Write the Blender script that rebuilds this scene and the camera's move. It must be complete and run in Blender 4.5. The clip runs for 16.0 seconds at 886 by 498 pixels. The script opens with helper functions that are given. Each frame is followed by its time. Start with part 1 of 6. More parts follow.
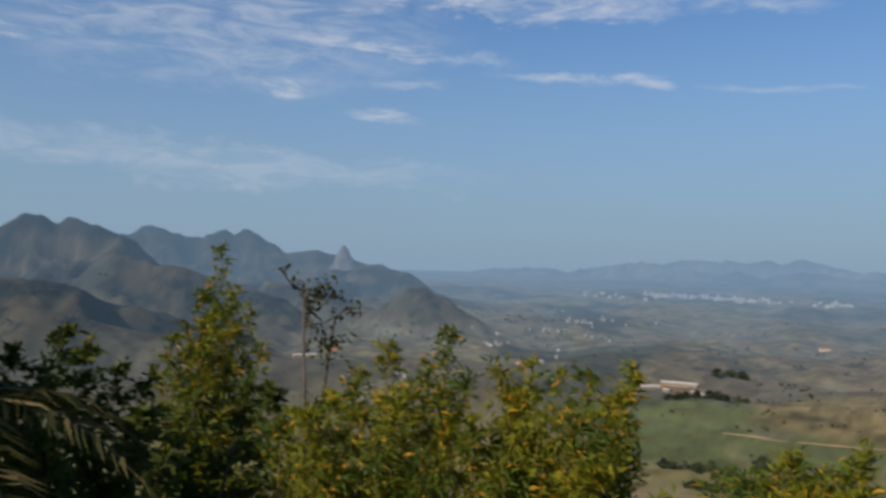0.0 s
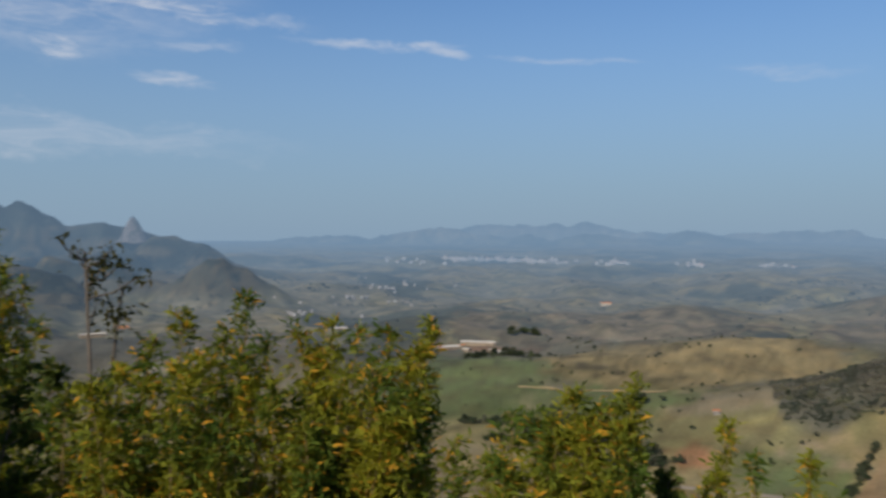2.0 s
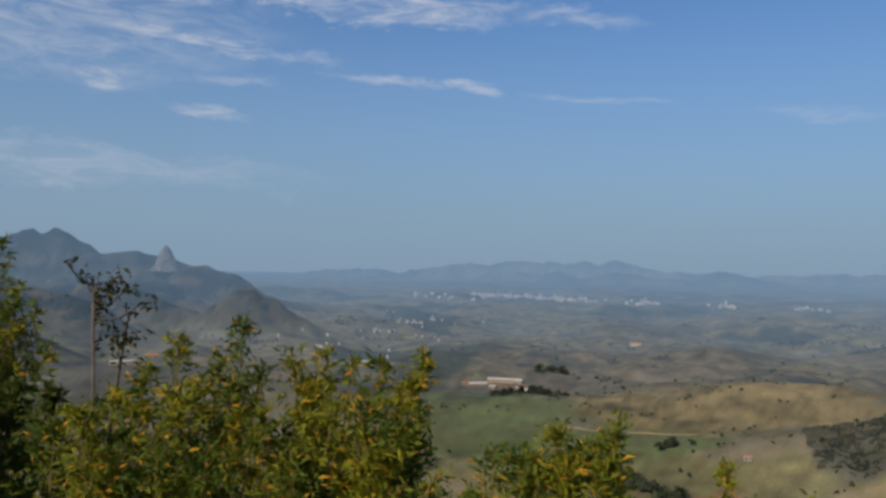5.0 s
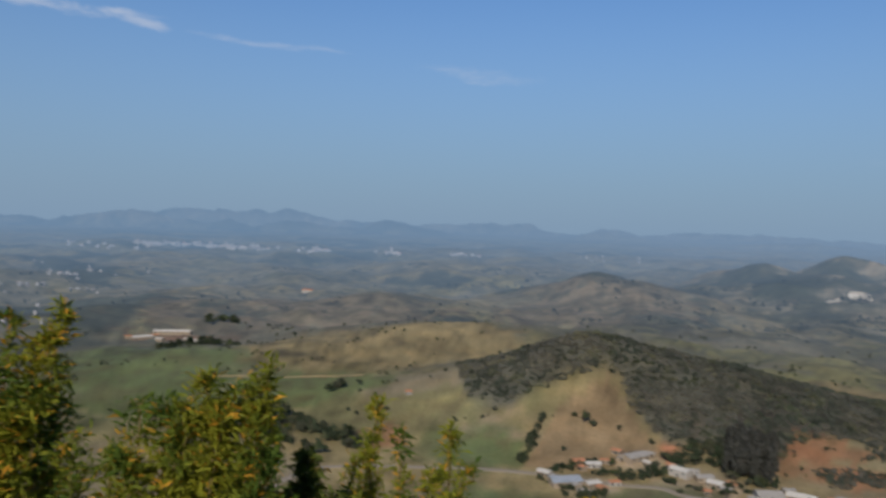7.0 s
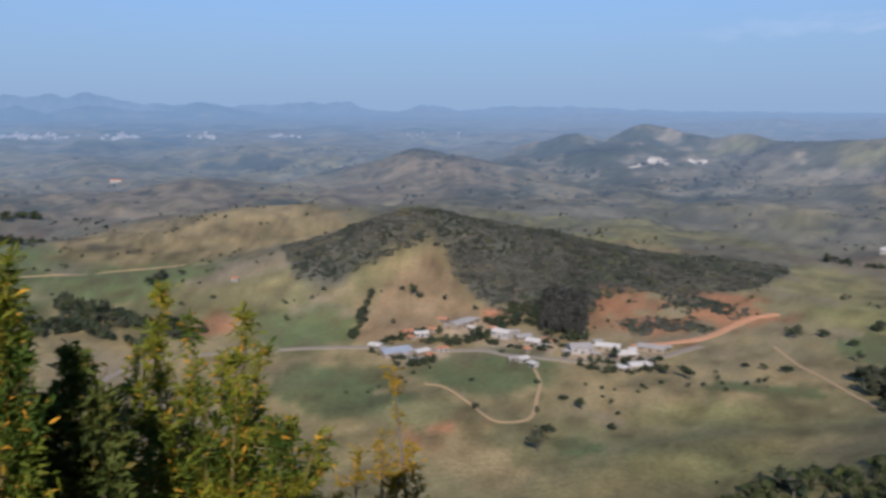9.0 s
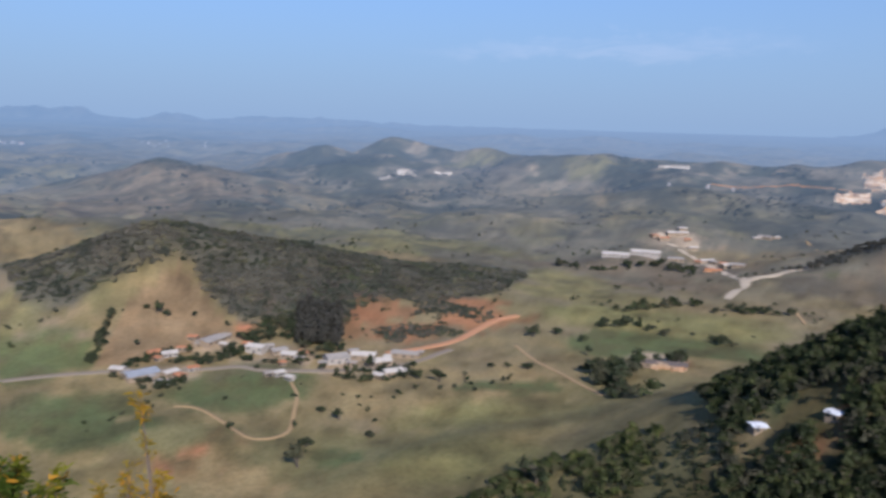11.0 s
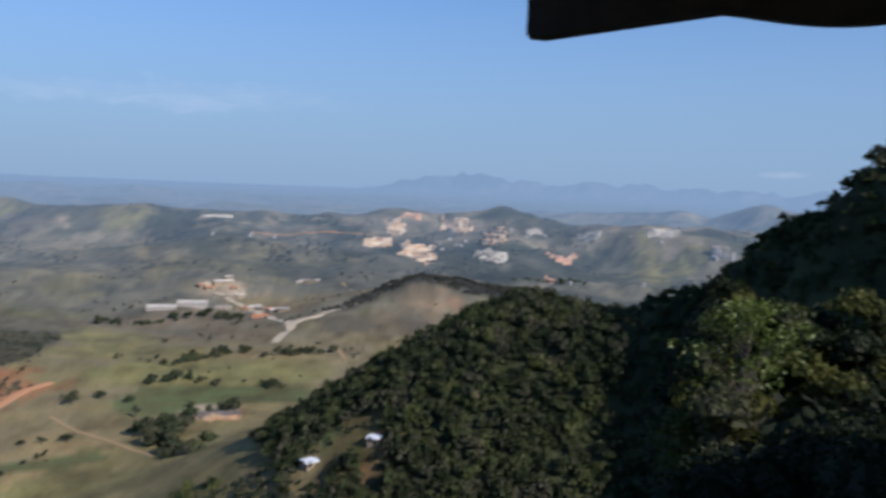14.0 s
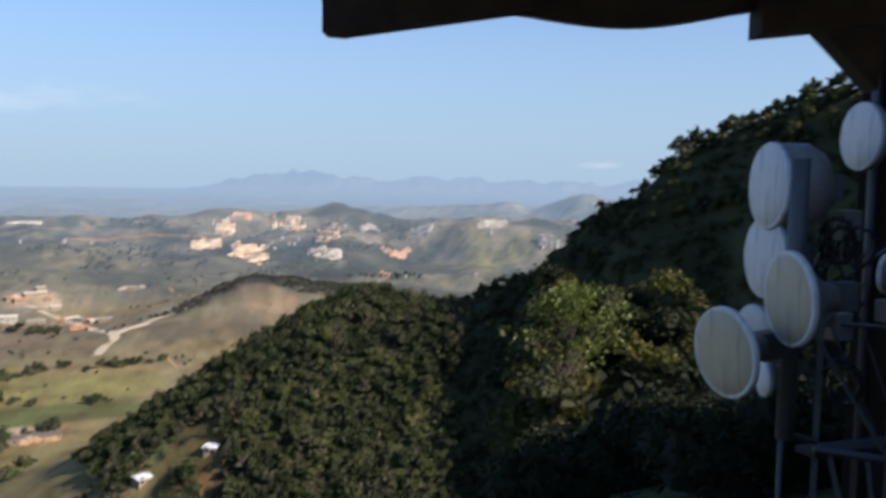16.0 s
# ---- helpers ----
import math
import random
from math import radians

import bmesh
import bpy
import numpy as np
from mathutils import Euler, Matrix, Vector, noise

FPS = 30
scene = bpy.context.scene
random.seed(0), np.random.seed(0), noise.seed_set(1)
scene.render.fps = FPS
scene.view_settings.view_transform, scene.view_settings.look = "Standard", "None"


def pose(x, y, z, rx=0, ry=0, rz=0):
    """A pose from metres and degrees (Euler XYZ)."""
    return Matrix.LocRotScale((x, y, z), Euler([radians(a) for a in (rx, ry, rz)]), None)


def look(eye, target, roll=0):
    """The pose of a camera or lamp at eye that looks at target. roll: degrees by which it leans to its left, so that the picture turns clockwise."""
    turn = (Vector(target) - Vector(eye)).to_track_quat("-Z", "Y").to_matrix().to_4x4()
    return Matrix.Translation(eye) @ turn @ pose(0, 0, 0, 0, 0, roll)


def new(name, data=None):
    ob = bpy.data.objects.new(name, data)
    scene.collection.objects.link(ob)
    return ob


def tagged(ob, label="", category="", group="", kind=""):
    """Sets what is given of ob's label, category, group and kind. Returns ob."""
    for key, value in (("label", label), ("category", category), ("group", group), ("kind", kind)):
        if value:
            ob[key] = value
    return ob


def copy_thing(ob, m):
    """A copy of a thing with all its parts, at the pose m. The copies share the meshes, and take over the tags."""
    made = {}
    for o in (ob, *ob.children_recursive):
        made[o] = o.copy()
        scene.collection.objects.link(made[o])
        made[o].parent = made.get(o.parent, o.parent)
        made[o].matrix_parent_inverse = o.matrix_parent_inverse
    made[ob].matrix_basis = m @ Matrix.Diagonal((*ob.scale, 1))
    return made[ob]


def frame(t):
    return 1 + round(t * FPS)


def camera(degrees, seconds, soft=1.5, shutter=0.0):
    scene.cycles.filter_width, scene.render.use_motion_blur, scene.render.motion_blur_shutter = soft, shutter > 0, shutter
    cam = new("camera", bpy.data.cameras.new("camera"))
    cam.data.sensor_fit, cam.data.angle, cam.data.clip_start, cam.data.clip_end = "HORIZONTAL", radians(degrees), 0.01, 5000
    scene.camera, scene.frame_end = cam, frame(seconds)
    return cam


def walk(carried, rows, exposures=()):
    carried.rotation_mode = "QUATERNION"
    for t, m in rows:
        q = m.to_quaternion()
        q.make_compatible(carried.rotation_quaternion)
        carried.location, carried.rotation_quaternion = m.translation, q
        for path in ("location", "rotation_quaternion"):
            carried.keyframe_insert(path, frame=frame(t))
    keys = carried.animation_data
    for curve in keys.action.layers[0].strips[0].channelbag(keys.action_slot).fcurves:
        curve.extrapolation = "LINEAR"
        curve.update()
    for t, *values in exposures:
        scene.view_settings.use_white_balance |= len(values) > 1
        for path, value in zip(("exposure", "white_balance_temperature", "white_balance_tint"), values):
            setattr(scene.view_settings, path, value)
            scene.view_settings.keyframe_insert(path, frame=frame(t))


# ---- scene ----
cam = camera(57.24, 16.0, soft=3.0, shutter=0.4)
PATH = [
    (0, pose(0.000, 0.000, 1.600, 91.03, -1.40, 0.00)),
    (0.5, pose(0.000, 0.000, 1.585, 89.74, -2.58, -4.44)),
    (1, pose(0.000, 0.000, 1.571, 88.18, -0.60, -7.11)),
    (1.5, pose(0.030, 0.000, 1.556, 87.63, 0.22, -9.62)),
    (2, pose(0.030, 0.000, 1.542, 88.90, 0.00, -13.91)),
    (2.5, pose(0.030, 0.000, 1.527, 86.67, 0.83, -19.71)),
    (3, pose(0.115, 0.000, 1.523, 90.24, -0.29, -14.50)),
    (3.5, pose(0.234, 0.000, 1.520, 92.18, -1.30, -11.31)),
    (6, pose(0.322, 0.000, 1.506, 90.18, -1.01, -14.03)),
    (6.5, pose(0.378, 0.000, 1.497, 88.60, -1.34, -26.92)),
    (7, pose(0.384, 0.000, 1.489, 88.27, -1.62, -34.66)),
    (7.5, pose(0.389, 0.000, 1.480, 85.04, 0.17, -39.97)),
    (8, pose(0.567, 0.000, 1.450, 82.51, -0.93, -38.97)),
    (8.5, pose(0.678, 0.000, 1.420, 79.49, -0.90, -39.39)),
    (8.7, pose(0.692, 0.000, 1.420, 79.54, -0.44, -42.42)),
    (10.8, pose(0.718, 0.027, 1.420, 80.49, -1.22, -61.80)),
    (11, pose(0.720, 0.030, 1.420, 80.93, -1.47, -64.47)),
    (11.5, pose(0.728, 0.033, 1.420, 81.26, -1.22, -69.58)),
    (12, pose(0.736, 0.035, 1.420, 81.23, -1.46, -72.66)),
    (12.5, pose(0.744, 0.037, 1.420, 81.66, -1.59, -76.60)),
    (13, pose(0.752, 0.040, 1.420, 82.55, -1.74, -80.55)),
    (13.5, pose(0.760, 0.030, 1.399, 83.46, -2.72, -87.10)),
    (14, pose(0.768, -0.007, 1.402, 85.43, -2.30, -95.85)),
    (14.5, pose(0.776, -0.054, 1.420, 86.73, 1.19, -103.54)),
    (15, pose(0.784, -0.087, 1.402, 86.30, -1.64, -109.10)),
    (15.5, pose(0.792, -0.093, 1.426, 88.48, 0.50, -111.23)),
    (16, pose(0.800, -0.100, 1.420, 85.45, -0.84, -107.64)),
]
# the camera lifts its exposure and cools its white balance as it turns from the sky to the land
walk(cam, PATH, [(0, 0.04, 6500, 10), (1.5, 0.05, 6480, 10), (2.5, 0.05, 6460, 10), (3, 0.10, 6440, 10), (3.5, -0.06, 6420, 10), (6, -0.10, 6400, 11), (6.5, -0.12, 6300, 11), (7.5, -0.01, 6100, 12), (8, 0.12, 5980, 14), (8.5, 0.29, 5850, 16), (11, 0.37, 5780, 19), (13, 0.31, 5750, 18), (14, 0.3, 5850, 15), (15, 0.50, 6300, 13), (16, 0.77, 6700, 15)])
# ---- light ----
SUN_AZ, SUN_EL = 228.0, 33.0      # degrees clockwise from +y, and above the horizon


def heading(az, d=1.0):
    """x, y of a place d metres away in the direction az (clockwise from +y)."""
    return d * math.sin(radians(az)), d * math.cos(radians(az))


sun = new("sun", bpy.data.lights.new("sun", "SUN"))
sun.data.energy, sun.data.angle, sun.data.color = 4.4, radians(0.55), (1.0, 0.93, 0.82)
sx, sy = heading(SUN_AZ, math.cos(radians(SUN_EL)))
sun.matrix_world = look((sx * 50, sy * 50, math.sin(radians(SUN_EL)) * 50), (0, 0, 0))


# ---- node helpers ----
class Nodes:
    """A short way to write node trees."""

    def __init__(self, tree, fresh=True):
        self.tree = tree
        if fresh:
            tree.nodes.clear()

    def add(self, kind, **kw):
        n = self.tree.nodes.new(kind)
        for key, value in kw.items():
            setattr(n, key, value)
        return n

    def put(self, socket, value):
        if isinstance(value, bpy.types.NodeSocket):
            self.tree.links.new(value, socket)
        elif value is not None:
            if isinstance(value, (tuple, list)) and len(value) == 3 and socket.type == "RGBA":
                value = (*value, 1.0)
            socket.default_value = value

    def math(self, op, a, b=None, c=None, clamp=False):
        n = self.add("ShaderNodeMath", operation=op, use_clamp=clamp)
        for k, v in enumerate((a, b, c)):
            self.put(n.inputs[k], v)
        return n.outputs[0]

    def mix(self, f, a, b, blend="MIX"):
        n = self.add("ShaderNodeMix", data_type="RGBA", blend_type=blend, clamp_factor=True)
        self.put(n.inputs["Factor"], f)
        self.put(n.inputs[6], a)
        self.put(n.inputs[7], b)
        return n.outputs[2]

    def noise(self, vec, scale, detail=4.0, rough=0.55, out=0, distort=0.0):
        n = self.add("ShaderNodeTexNoise")
        self.put(n.inputs["Vector"], vec)
        n.inputs["Scale"].default_value, n.inputs["Detail"].default_value = scale, detail
        n.inputs["Roughness"].default_value, n.inputs["Distortion"].default_value = rough, distort
        return n.outputs[out]

    def ramp(self, f, lo, hi, a=0.0, b=1.0):
        n = self.add("ShaderNodeMapRange", interpolation_type="SMOOTHSTEP")
        for k, v in enumerate((f, lo, hi, a, b)):
            self.put(n.inputs[k], v)
        return n.outputs[0]

    def scaled(self, vec, s):
        n = self.add("ShaderNodeVectorMath", operation="MULTIPLY")
        self.put(n.inputs[0], vec)
        n.inputs[1].default_value = s
        return n.outputs[0]


# ---- sky with thin high cloud ----
world = bpy.data.worlds.new("sky")
scene.world = world
world.use_nodes = True
N = Nodes(world.node_tree)
sky = N.add("ShaderNodeTexSky", sky_type="NISHITA", sun_disc=False)
sky.sun_elevation, sky.sun_rotation = radians(SUN_EL), radians(SUN_AZ)
sky.altitude, sky.air_density, sky.dust_density, sky.ozone_density = 200, 1.0, 0.6, 2.0
way = N.add("ShaderNodeTexCoord").outputs["Generated"]
xyz = N.add("ShaderNodeSeparateXYZ")
N.put(xyz.inputs[0], way)
az = N.math("MULTIPLY", N.math("ARCTAN2", xyz.outputs[0], xyz.outputs[1]), 57.29578)
el = N.math("MULTIPLY", N.math("ARCSINE", xyz.outputs[2]), 57.29578)
flat = N.add("ShaderNodeCombineXYZ")
N.put(flat.inputs[0], az)
N.put(flat.inputs[1], el)
fine = N.noise(N.scaled(flat.outputs[0], (0.22, 1.0, 1.0)), 1.0, 8.0, 0.66, distort=0.9)
warp = N.math("MULTIPLY", N.math("SUBTRACT", N.noise(N.scaled(flat.outputs[0], (0.5, 1.0, 1.0)), 0.32, 6.0, 0.65), 0.5), 5.0)
cloud = None
# each wisp: azimuth, elevation, half length, half height, slant, strength
WISPS = [(-16, 15.5, 17, 4.5, 0, 0.5), (4, 17.9, 15, 1.3, -0.01, 0.9), (-5, 14.6, 10, 0.85, -0.06, 0.8), (9, 13.0, 6.5, 0.4, -0.03, 0.85), (14.2, 12.4, 1.8, 0.4, -0.2, 0.6), (22.5, 11.8, 5.5, 0.28, -0.05, 0.5), (-11.5, 12.0, 2.0, 0.8, -0.15, 0.75),
         (-15, 12.5, 1.8, 0.3, -0.05, 0.4), (-4.4, 10.1, 3, 0.55, -0.1, 0.6), (-18, 6.6, 22, 1.6, -0.04, 0.36), (-29.5, 13.9, 3, 0.7, -0.2, 0.7), (-3, 12.5, 3.2, 0.4, 0, 0.4), (21, 17.2, 5, 0.8, -0.02, 0.55),
         (37, 10.3, 4.5, 0.5, -0.06, 0.3), (76, 5.2, 14, 0.9, 0.02, 0.22), (118.5, 1.5, 1.6, 0.3, 0, 0.4)]
for a0, e0, la, le, slant, power in WISPS:
    da = N.math("SUBTRACT", az, a0)
    de = N.math("SUBTRACT", N.math("ADD", el, N.math("MULTIPLY", warp, min(1.3, le))), N.math("MULTIPLY_ADD", da, slant, e0))
    r = N.math("ADD", N.math("POWER", N.math("ABSOLUTE", N.math("DIVIDE", da, la)), 2.0), N.math("POWER", N.math("ABSOLUTE", N.math("DIVIDE", de, le)), 2.0))
    soft = N.math("MULTIPLY", N.ramp(r, 1.25, -0.15), power)
    cloud = soft if cloud is None else N.math("MAXIMUM", cloud, soft)
cloud = N.math("MULTIPLY", cloud, N.ramp(fine, 0.33, 0.68, 0.12, 1.0))
blue = N.mix(1.0, sky.outputs[0], (0.67, 0.93, 1.2), "MULTIPLY")
hazy = N.mix(N.ramp(el, 22.0, -1.0, 0.0, 0.94), blue, (2.58, 3.68, 4.95))
tone = N.mix(cloud, hazy, (6.2, 6.6, 7.4))
bg = N.add("ShaderNodeBackground")
N.put(bg.inputs[0], tone)
bg.inputs[1].default_value = 0.09
N.put(N.add("ShaderNodeOutputWorld").inputs[0], bg.outputs[0])


# ---- the lie of the land ----
EYE_Z = 1.5


def sheet_noise(x, y, seed):
    """Smooth value noise on arrays, about -1 to 1."""
    xi, yi = np.floor(x).astype(np.int64), np.floor(y).astype(np.int64)
    fx, fy = x - xi, y - yi
    fx, fy = fx * fx * fx * (fx * (fx * 6 - 15) + 10), fy * fy * fy * (fy * (fy * 6 - 15) + 10)

    def corner(i, j):
        k = (i * 374761393 + j * 668265263 + seed * 974711) & 0x7FFFFFFF
        k = ((k ^ (k >> 13)) * 1274126177) & 0x7FFFFFFF
        return ((k ^ (k >> 16)) & 0xFFFF) / 32767.5 - 1
    a, b, c, d = corner(xi, yi), corner(xi + 1, yi), corner(xi, yi + 1), corner(xi + 1, yi + 1)
    return (a + (b - a) * fx) * (1 - fy) + (c + (d - c) * fx) * fy


def fractal(x, y, size, octaves, seed, gain=0.5):
    total, amp, s = 0.0, 1.0, 1.0 / size
    for k in range(octaves):
        total = total + amp * sheet_noise(x * s + 17.3 * k, y * s - 9.1 * k, seed + k)
        amp, s = amp * gain, s * 2.03
    return total


def plain(d):
    """Height of the valley floor, raised far off to fit the camera's view of the haze line."""
    far = d + 9.2e-4 * np.maximum(d - 1200, 0) ** 2
    return EYE_Z - 151.5 * d / far


# Crest lines: width of the flank, then azimuth, distance and elevation angle of each point of the crest.
CRESTS = [
    # the mountain wall with its domes
    (285, [(-60, 1530, -0.5), (-40, 1570, -0.6), (-28, 1615, -1.2), (-22, 1700, -1.6), (-15, 1860, -1.6), (-8, 1945, -1.9), (-4, 1945, -2.9), (1.5, 1900, -3.9)]),
    (80, [(-60, 1700, 3.1), (-40, 1740, 2.75), (-31, 1740, 2.4), (-29.3, 1740, 1.9), (-28, 1740, 2.4), (-27.3, 1740, 2.75), (-26.3, 1740, 2.25), (-25.7, 1740, 1.75), (-24.3, 1740, 2.45), (-23.3, 1740, 1.95), (-21.8, 1740, 0.9), (-20, 1740, -0.5)]),
    (74, [(-22.5, 2190, 1.2), (-21.2, 2190, 1.8), (-20.3, 2190, 2.25), (-18.6, 2190, 1.65), (-17.6, 2190, 1.75), (-16.4, 2190, 1.72), (-15.4, 2190, 2.0), (-14.4, 2190, 1.6), (-13.4, 2190, 1.85), (-12.2, 2190, 0.95), (-11, 2190, 0.35), (-10.2, 2190, 0.5), (-9.2, 2190, 0.65), (-7.7, 2190, 0.2), (-5.5, 2190, -0.2)]),
    (78, [(-5.2, 2070, -0.4), (-4.2, 2070, -0.35), (-3.3, 2070, -0.45), (-2.2, 2030, -1.0), (-1.0, 1990, -1.9)]),
    (85, [(-36, 1240, -0.6), (-30, 1270, -1.4), (-25, 1300, -1.9), (-22, 1330, -2.9), (-19, 1360, -3.6)]),
    (60, [(-27, 1215, -4.2), (-21, 1225, -4.6), (-15, 1240, -5.0)]),
    (86, [(-22, 1530, -0.3), (-18, 1530, -1.0), (-15, 1530, -1.9), (-12, 1490, -2.6)]),
    (82, [(-12, 1700, -0.9), (-9, 1655, -1.6), (-6.5, 1615, -2.6)]),
    (46, [(-4.5, 1560, -3.1), (-3, 1560, -2.2), (-2.1, 1560, -1.55), (-1.2, 1560, -1.45), (0.2, 1560, -2.3), (1.8, 1560, -3.4)]),
    (150, [(-12, 1500, -4.3), (-5, 1520, -4.2), (2.5, 1540, -4.6)]),
    # the dark round hill and the knolls of the valley
    (95, [(36.2, 690, -12.0), (38.5, 700, -10.3), (41.5, 715, -8.7), (45.4, 720, -7.2), (48, 730, -7.9), (52, 745, -8.9), (57.3, 760, -9.6), (63, 740, -10.8), (69.5, 700, -11.9), (71.5, 690, -12.3)]),
    (130, [(22, 900, -8.7), (28, 960, -7.7), (34, 1000, -7.05), (39, 1000, -7.7)]),
    (110, [(27, 1350, -5.7), (30, 1350, -5.0), (33, 1350, -5.5)]),
    (90, [(12, 1250, -6.3), (18, 1300, -5.7), (22, 1320, -5.9)]),
    (90, [(6, 1750, -4.3), (12, 1800, -3.9), (17, 1800, -4.2)]),
    (90, [(20, 1900, -3.6), (25, 1950, -3.3), (30, 1950, -3.5)]),
    (110, [(38, 1500, -5.4), (41, 1500, -4.7), (43.5, 1500, -3.8), (45.6, 1500, -3.1), (48, 1480, -3.7), (51, 1460, -4.4), (54, 1450, -5.2)]),
    # the quarry ridge across the valley
    (190, [(54, 1650, -3.4), (60, 1650, -2.8), (68, 1600, -3.1), (76, 1520, -3.3), (84, 1500, -3.4), (92, 1500, -3.4), (100, 1500, -3.0), (108, 1500, -3.2), (118, 1500, -2.6), (126, 1500, -2.2)]),
    (85, [(52, 1800, -3.1), (54, 1780, -2.35), (56.5, 1760, -1.85), (58.5, 1760, -2.4), (59.6, 1780, -1.7), (61.0, 1780, -1.0), (62.2, 1780, -1.2), (64, 1750, -1.65), (66, 1700, -2.1), (67.9, 1680, -2.0), (70, 1620, -2.6), (72.5, 1580, -2.7), (74.2, 1570, -2.4), (75.7, 1570, -2.3), (77.5, 1570, -2.6), (80, 1560, -2.5), (82.5, 1560, -2.6), (83.5, 1560, -2.4), (86, 1560, -2.7), (88.5, 1560, -2.5), (92.2, 1560, -2.45)]),
    (80, [(92.2, 1560, -2.5), (93.8, 1560, -2.2), (95.5, 1560, -2.5), (97.2, 1560, -2.3), (98.8, 1560, -1.9), (100, 1560, -1.6), (101.5, 1560, -2.0), (103, 1560, -2.5), (105, 1540, -3.0), (106.5, 1500, -2.9), (108, 1450, -2.5), (110, 1420, -2.3), (112.5, 1400, -2.7), (115, 1380, -3.3)]),
    (70, [(66, 1420, -4.9), (71, 1330, -5.2), (76, 1310, -4.7), (82, 1310, -4.6), (88, 1290, -5.0), (92, 1280, -5.3)]),
    (85, [(83.5, 820, -10.8), (87.5, 880, -9.6), (89.4, 900, -8.9), (92.4, 940, -7.7), (94.6, 970, -6.7), (96.3, 985, -6.9), (98.2, 1000, -7.5), (101, 1020, -8.3), (104, 1030, -9.3)]),
    # grassy knolls at the foot of our mountain
    (36, [(60.0, 424, -19.9), (64, 420, -19.1), (68, 420, -18.9), (72, 414, -19.2), (75, 404, -20.4)]),
    (34, [(57.5, 296, -26.8), (60.5, 312, -25.0), (64, 330, -23.2), (68, 346, -21.9), (72, 360, -21.0), (75, 366, -21.4)]),
    (30, [(55.8, 372, -22.6), (58.5, 388, -21.0), (61.5, 402, -20.8)]),
    (34, [(40.5, 372, -22.3), (44.5, 384, -20.9), (48.0, 372, -21.4), (50.0, 350, -23.0)]),
    # the wooded spurs of our own mountain
    (105, [(82.5, 400, -21.0), (84.8, 390, -19.0), (86.8, 370, -19.4), (91.6, 345, -18.2), (95, 335, -15.2), (98.5, 330, -11.9), (100.6, 330, -9.5), (102.5, 330, -8.0), (104.4, 333, -8.9), (106.4, 338, -11.6), (108.4, 342, -15.0)]),
    (70, [(111.5, 296, -13.5), (114, 303, -7.6), (120, 290, -2.0), (125.4, 280, 3.2), (132, 270, 6.3), (140, 250, 9.0), (160, 230, 10.0), (185, 200, 11.0)]),
    # far ranges in the haze
    (70, [(1, 4300, -0.75), (3.8, 4250, -0.32), (7, 4200, -0.25), (8.6, 4200, -0.45), (10.5, 4150, -0.1), (12, 4100, 0.05), (13.7, 4050, 0.42), (15.4, 4050, 0.2), (17.3, 4100, -0.2), (20, 4000, -0.1), (21.5, 3950, -0.5), (24, 3900, -0.2), (27, 3900, -0.5), (28.9, 4000, -0.3), (30.7, 4000, 0.1), (32.5, 4000, -0.2), (35, 4050, -0.6)]),
    (60, [(14, 4600, 0.2), (17.2, 4600, 0.52), (19, 4600, 0.5), (21.5, 4600, 0.6), (23.3, 4600, 0.88), (24.9, 4600, 0.58), (26.5, 4600, 0.42), (28.6, 4600, 0.0), (31, 4600, -0.1), (35.3, 4600, -0.15), (37.3, 4600, 0.12), (39.3, 4600, 0.26), (40.5, 4600, 0.24), (42, 4600, -0.3), (44, 4600, -0.45), (46, 4550, -0.16), (48.6, 4550, -0.42), (51.5, 4600, -0.22), (54, 4600, 0.0), (56.9, 4600, -0.25), (60, 4600, -0.35), (66, 4600, -0.45), (75, 4600, -0.52)]),
    (80, [(44, 4000, -0.75), (46, 3950, -0.25), (49, 3950, -0.7), (53, 3700, -1.0), (55.7, 3600, -0.8), (57.7, 3600, -0.5), (61.2, 3600, -0.75), (64.3, 3500, -1.05), (67, 3500, -1.4)]),
    (65, [(89, 4600, -0.6), (91.7, 4600, -0.35), (93.6, 4600, 0.2), (95.5, 4600, 0.55), (97.6, 4600, 0.8), (100.4, 4600, 0.4), (103.4, 4600, 0.2), (106, 4600, 0.38), (108.6, 4600, 0.5), (112, 4600, 0.18), (116, 4600, 0.2), (121, 4600, 0.28), (130, 4600, 0.2)]),
    (70, [(62, 3100, -1.5), (66, 3050, -1.15), (69, 3000, -0.95), (72, 3050, -1.2), (75.3, 3000, -0.8), (78, 3050, -1.2), (82, 3000, -1.05), (85, 2900, -1.35), (88.5, 2800, -1.5)]),
    (85, [(104, 2200, -1.9), (106.3, 2200, -1.5), (109.5, 2200, -1.38), (112.3, 2200, -1.3), (114.3, 2200, -1.6), (115.8, 2150, -1.0), (117.5, 2100, -0.5), (119.5, 2100, -0.9), (124, 2100, -0.8)]),
]


def rounded(crest, n=3):
    """The same crest with rounded domes and saddles between its points."""
    out = []
    for p, q in zip(crest, crest[1:]):
        for k in range(n):
            t = k / n
            f = t * t * (3 - 2 * t)
            out.append((p[0] + (q[0] - p[0]) * t, p[1] + (q[1] - p[1]) * t, p[2] + (q[2] - p[2]) * f))
    return out + [crest[-1]]


CRESTS = [(width, rounded(crest) if len(crest) > 8 else crest) for width, crest in CRESTS]


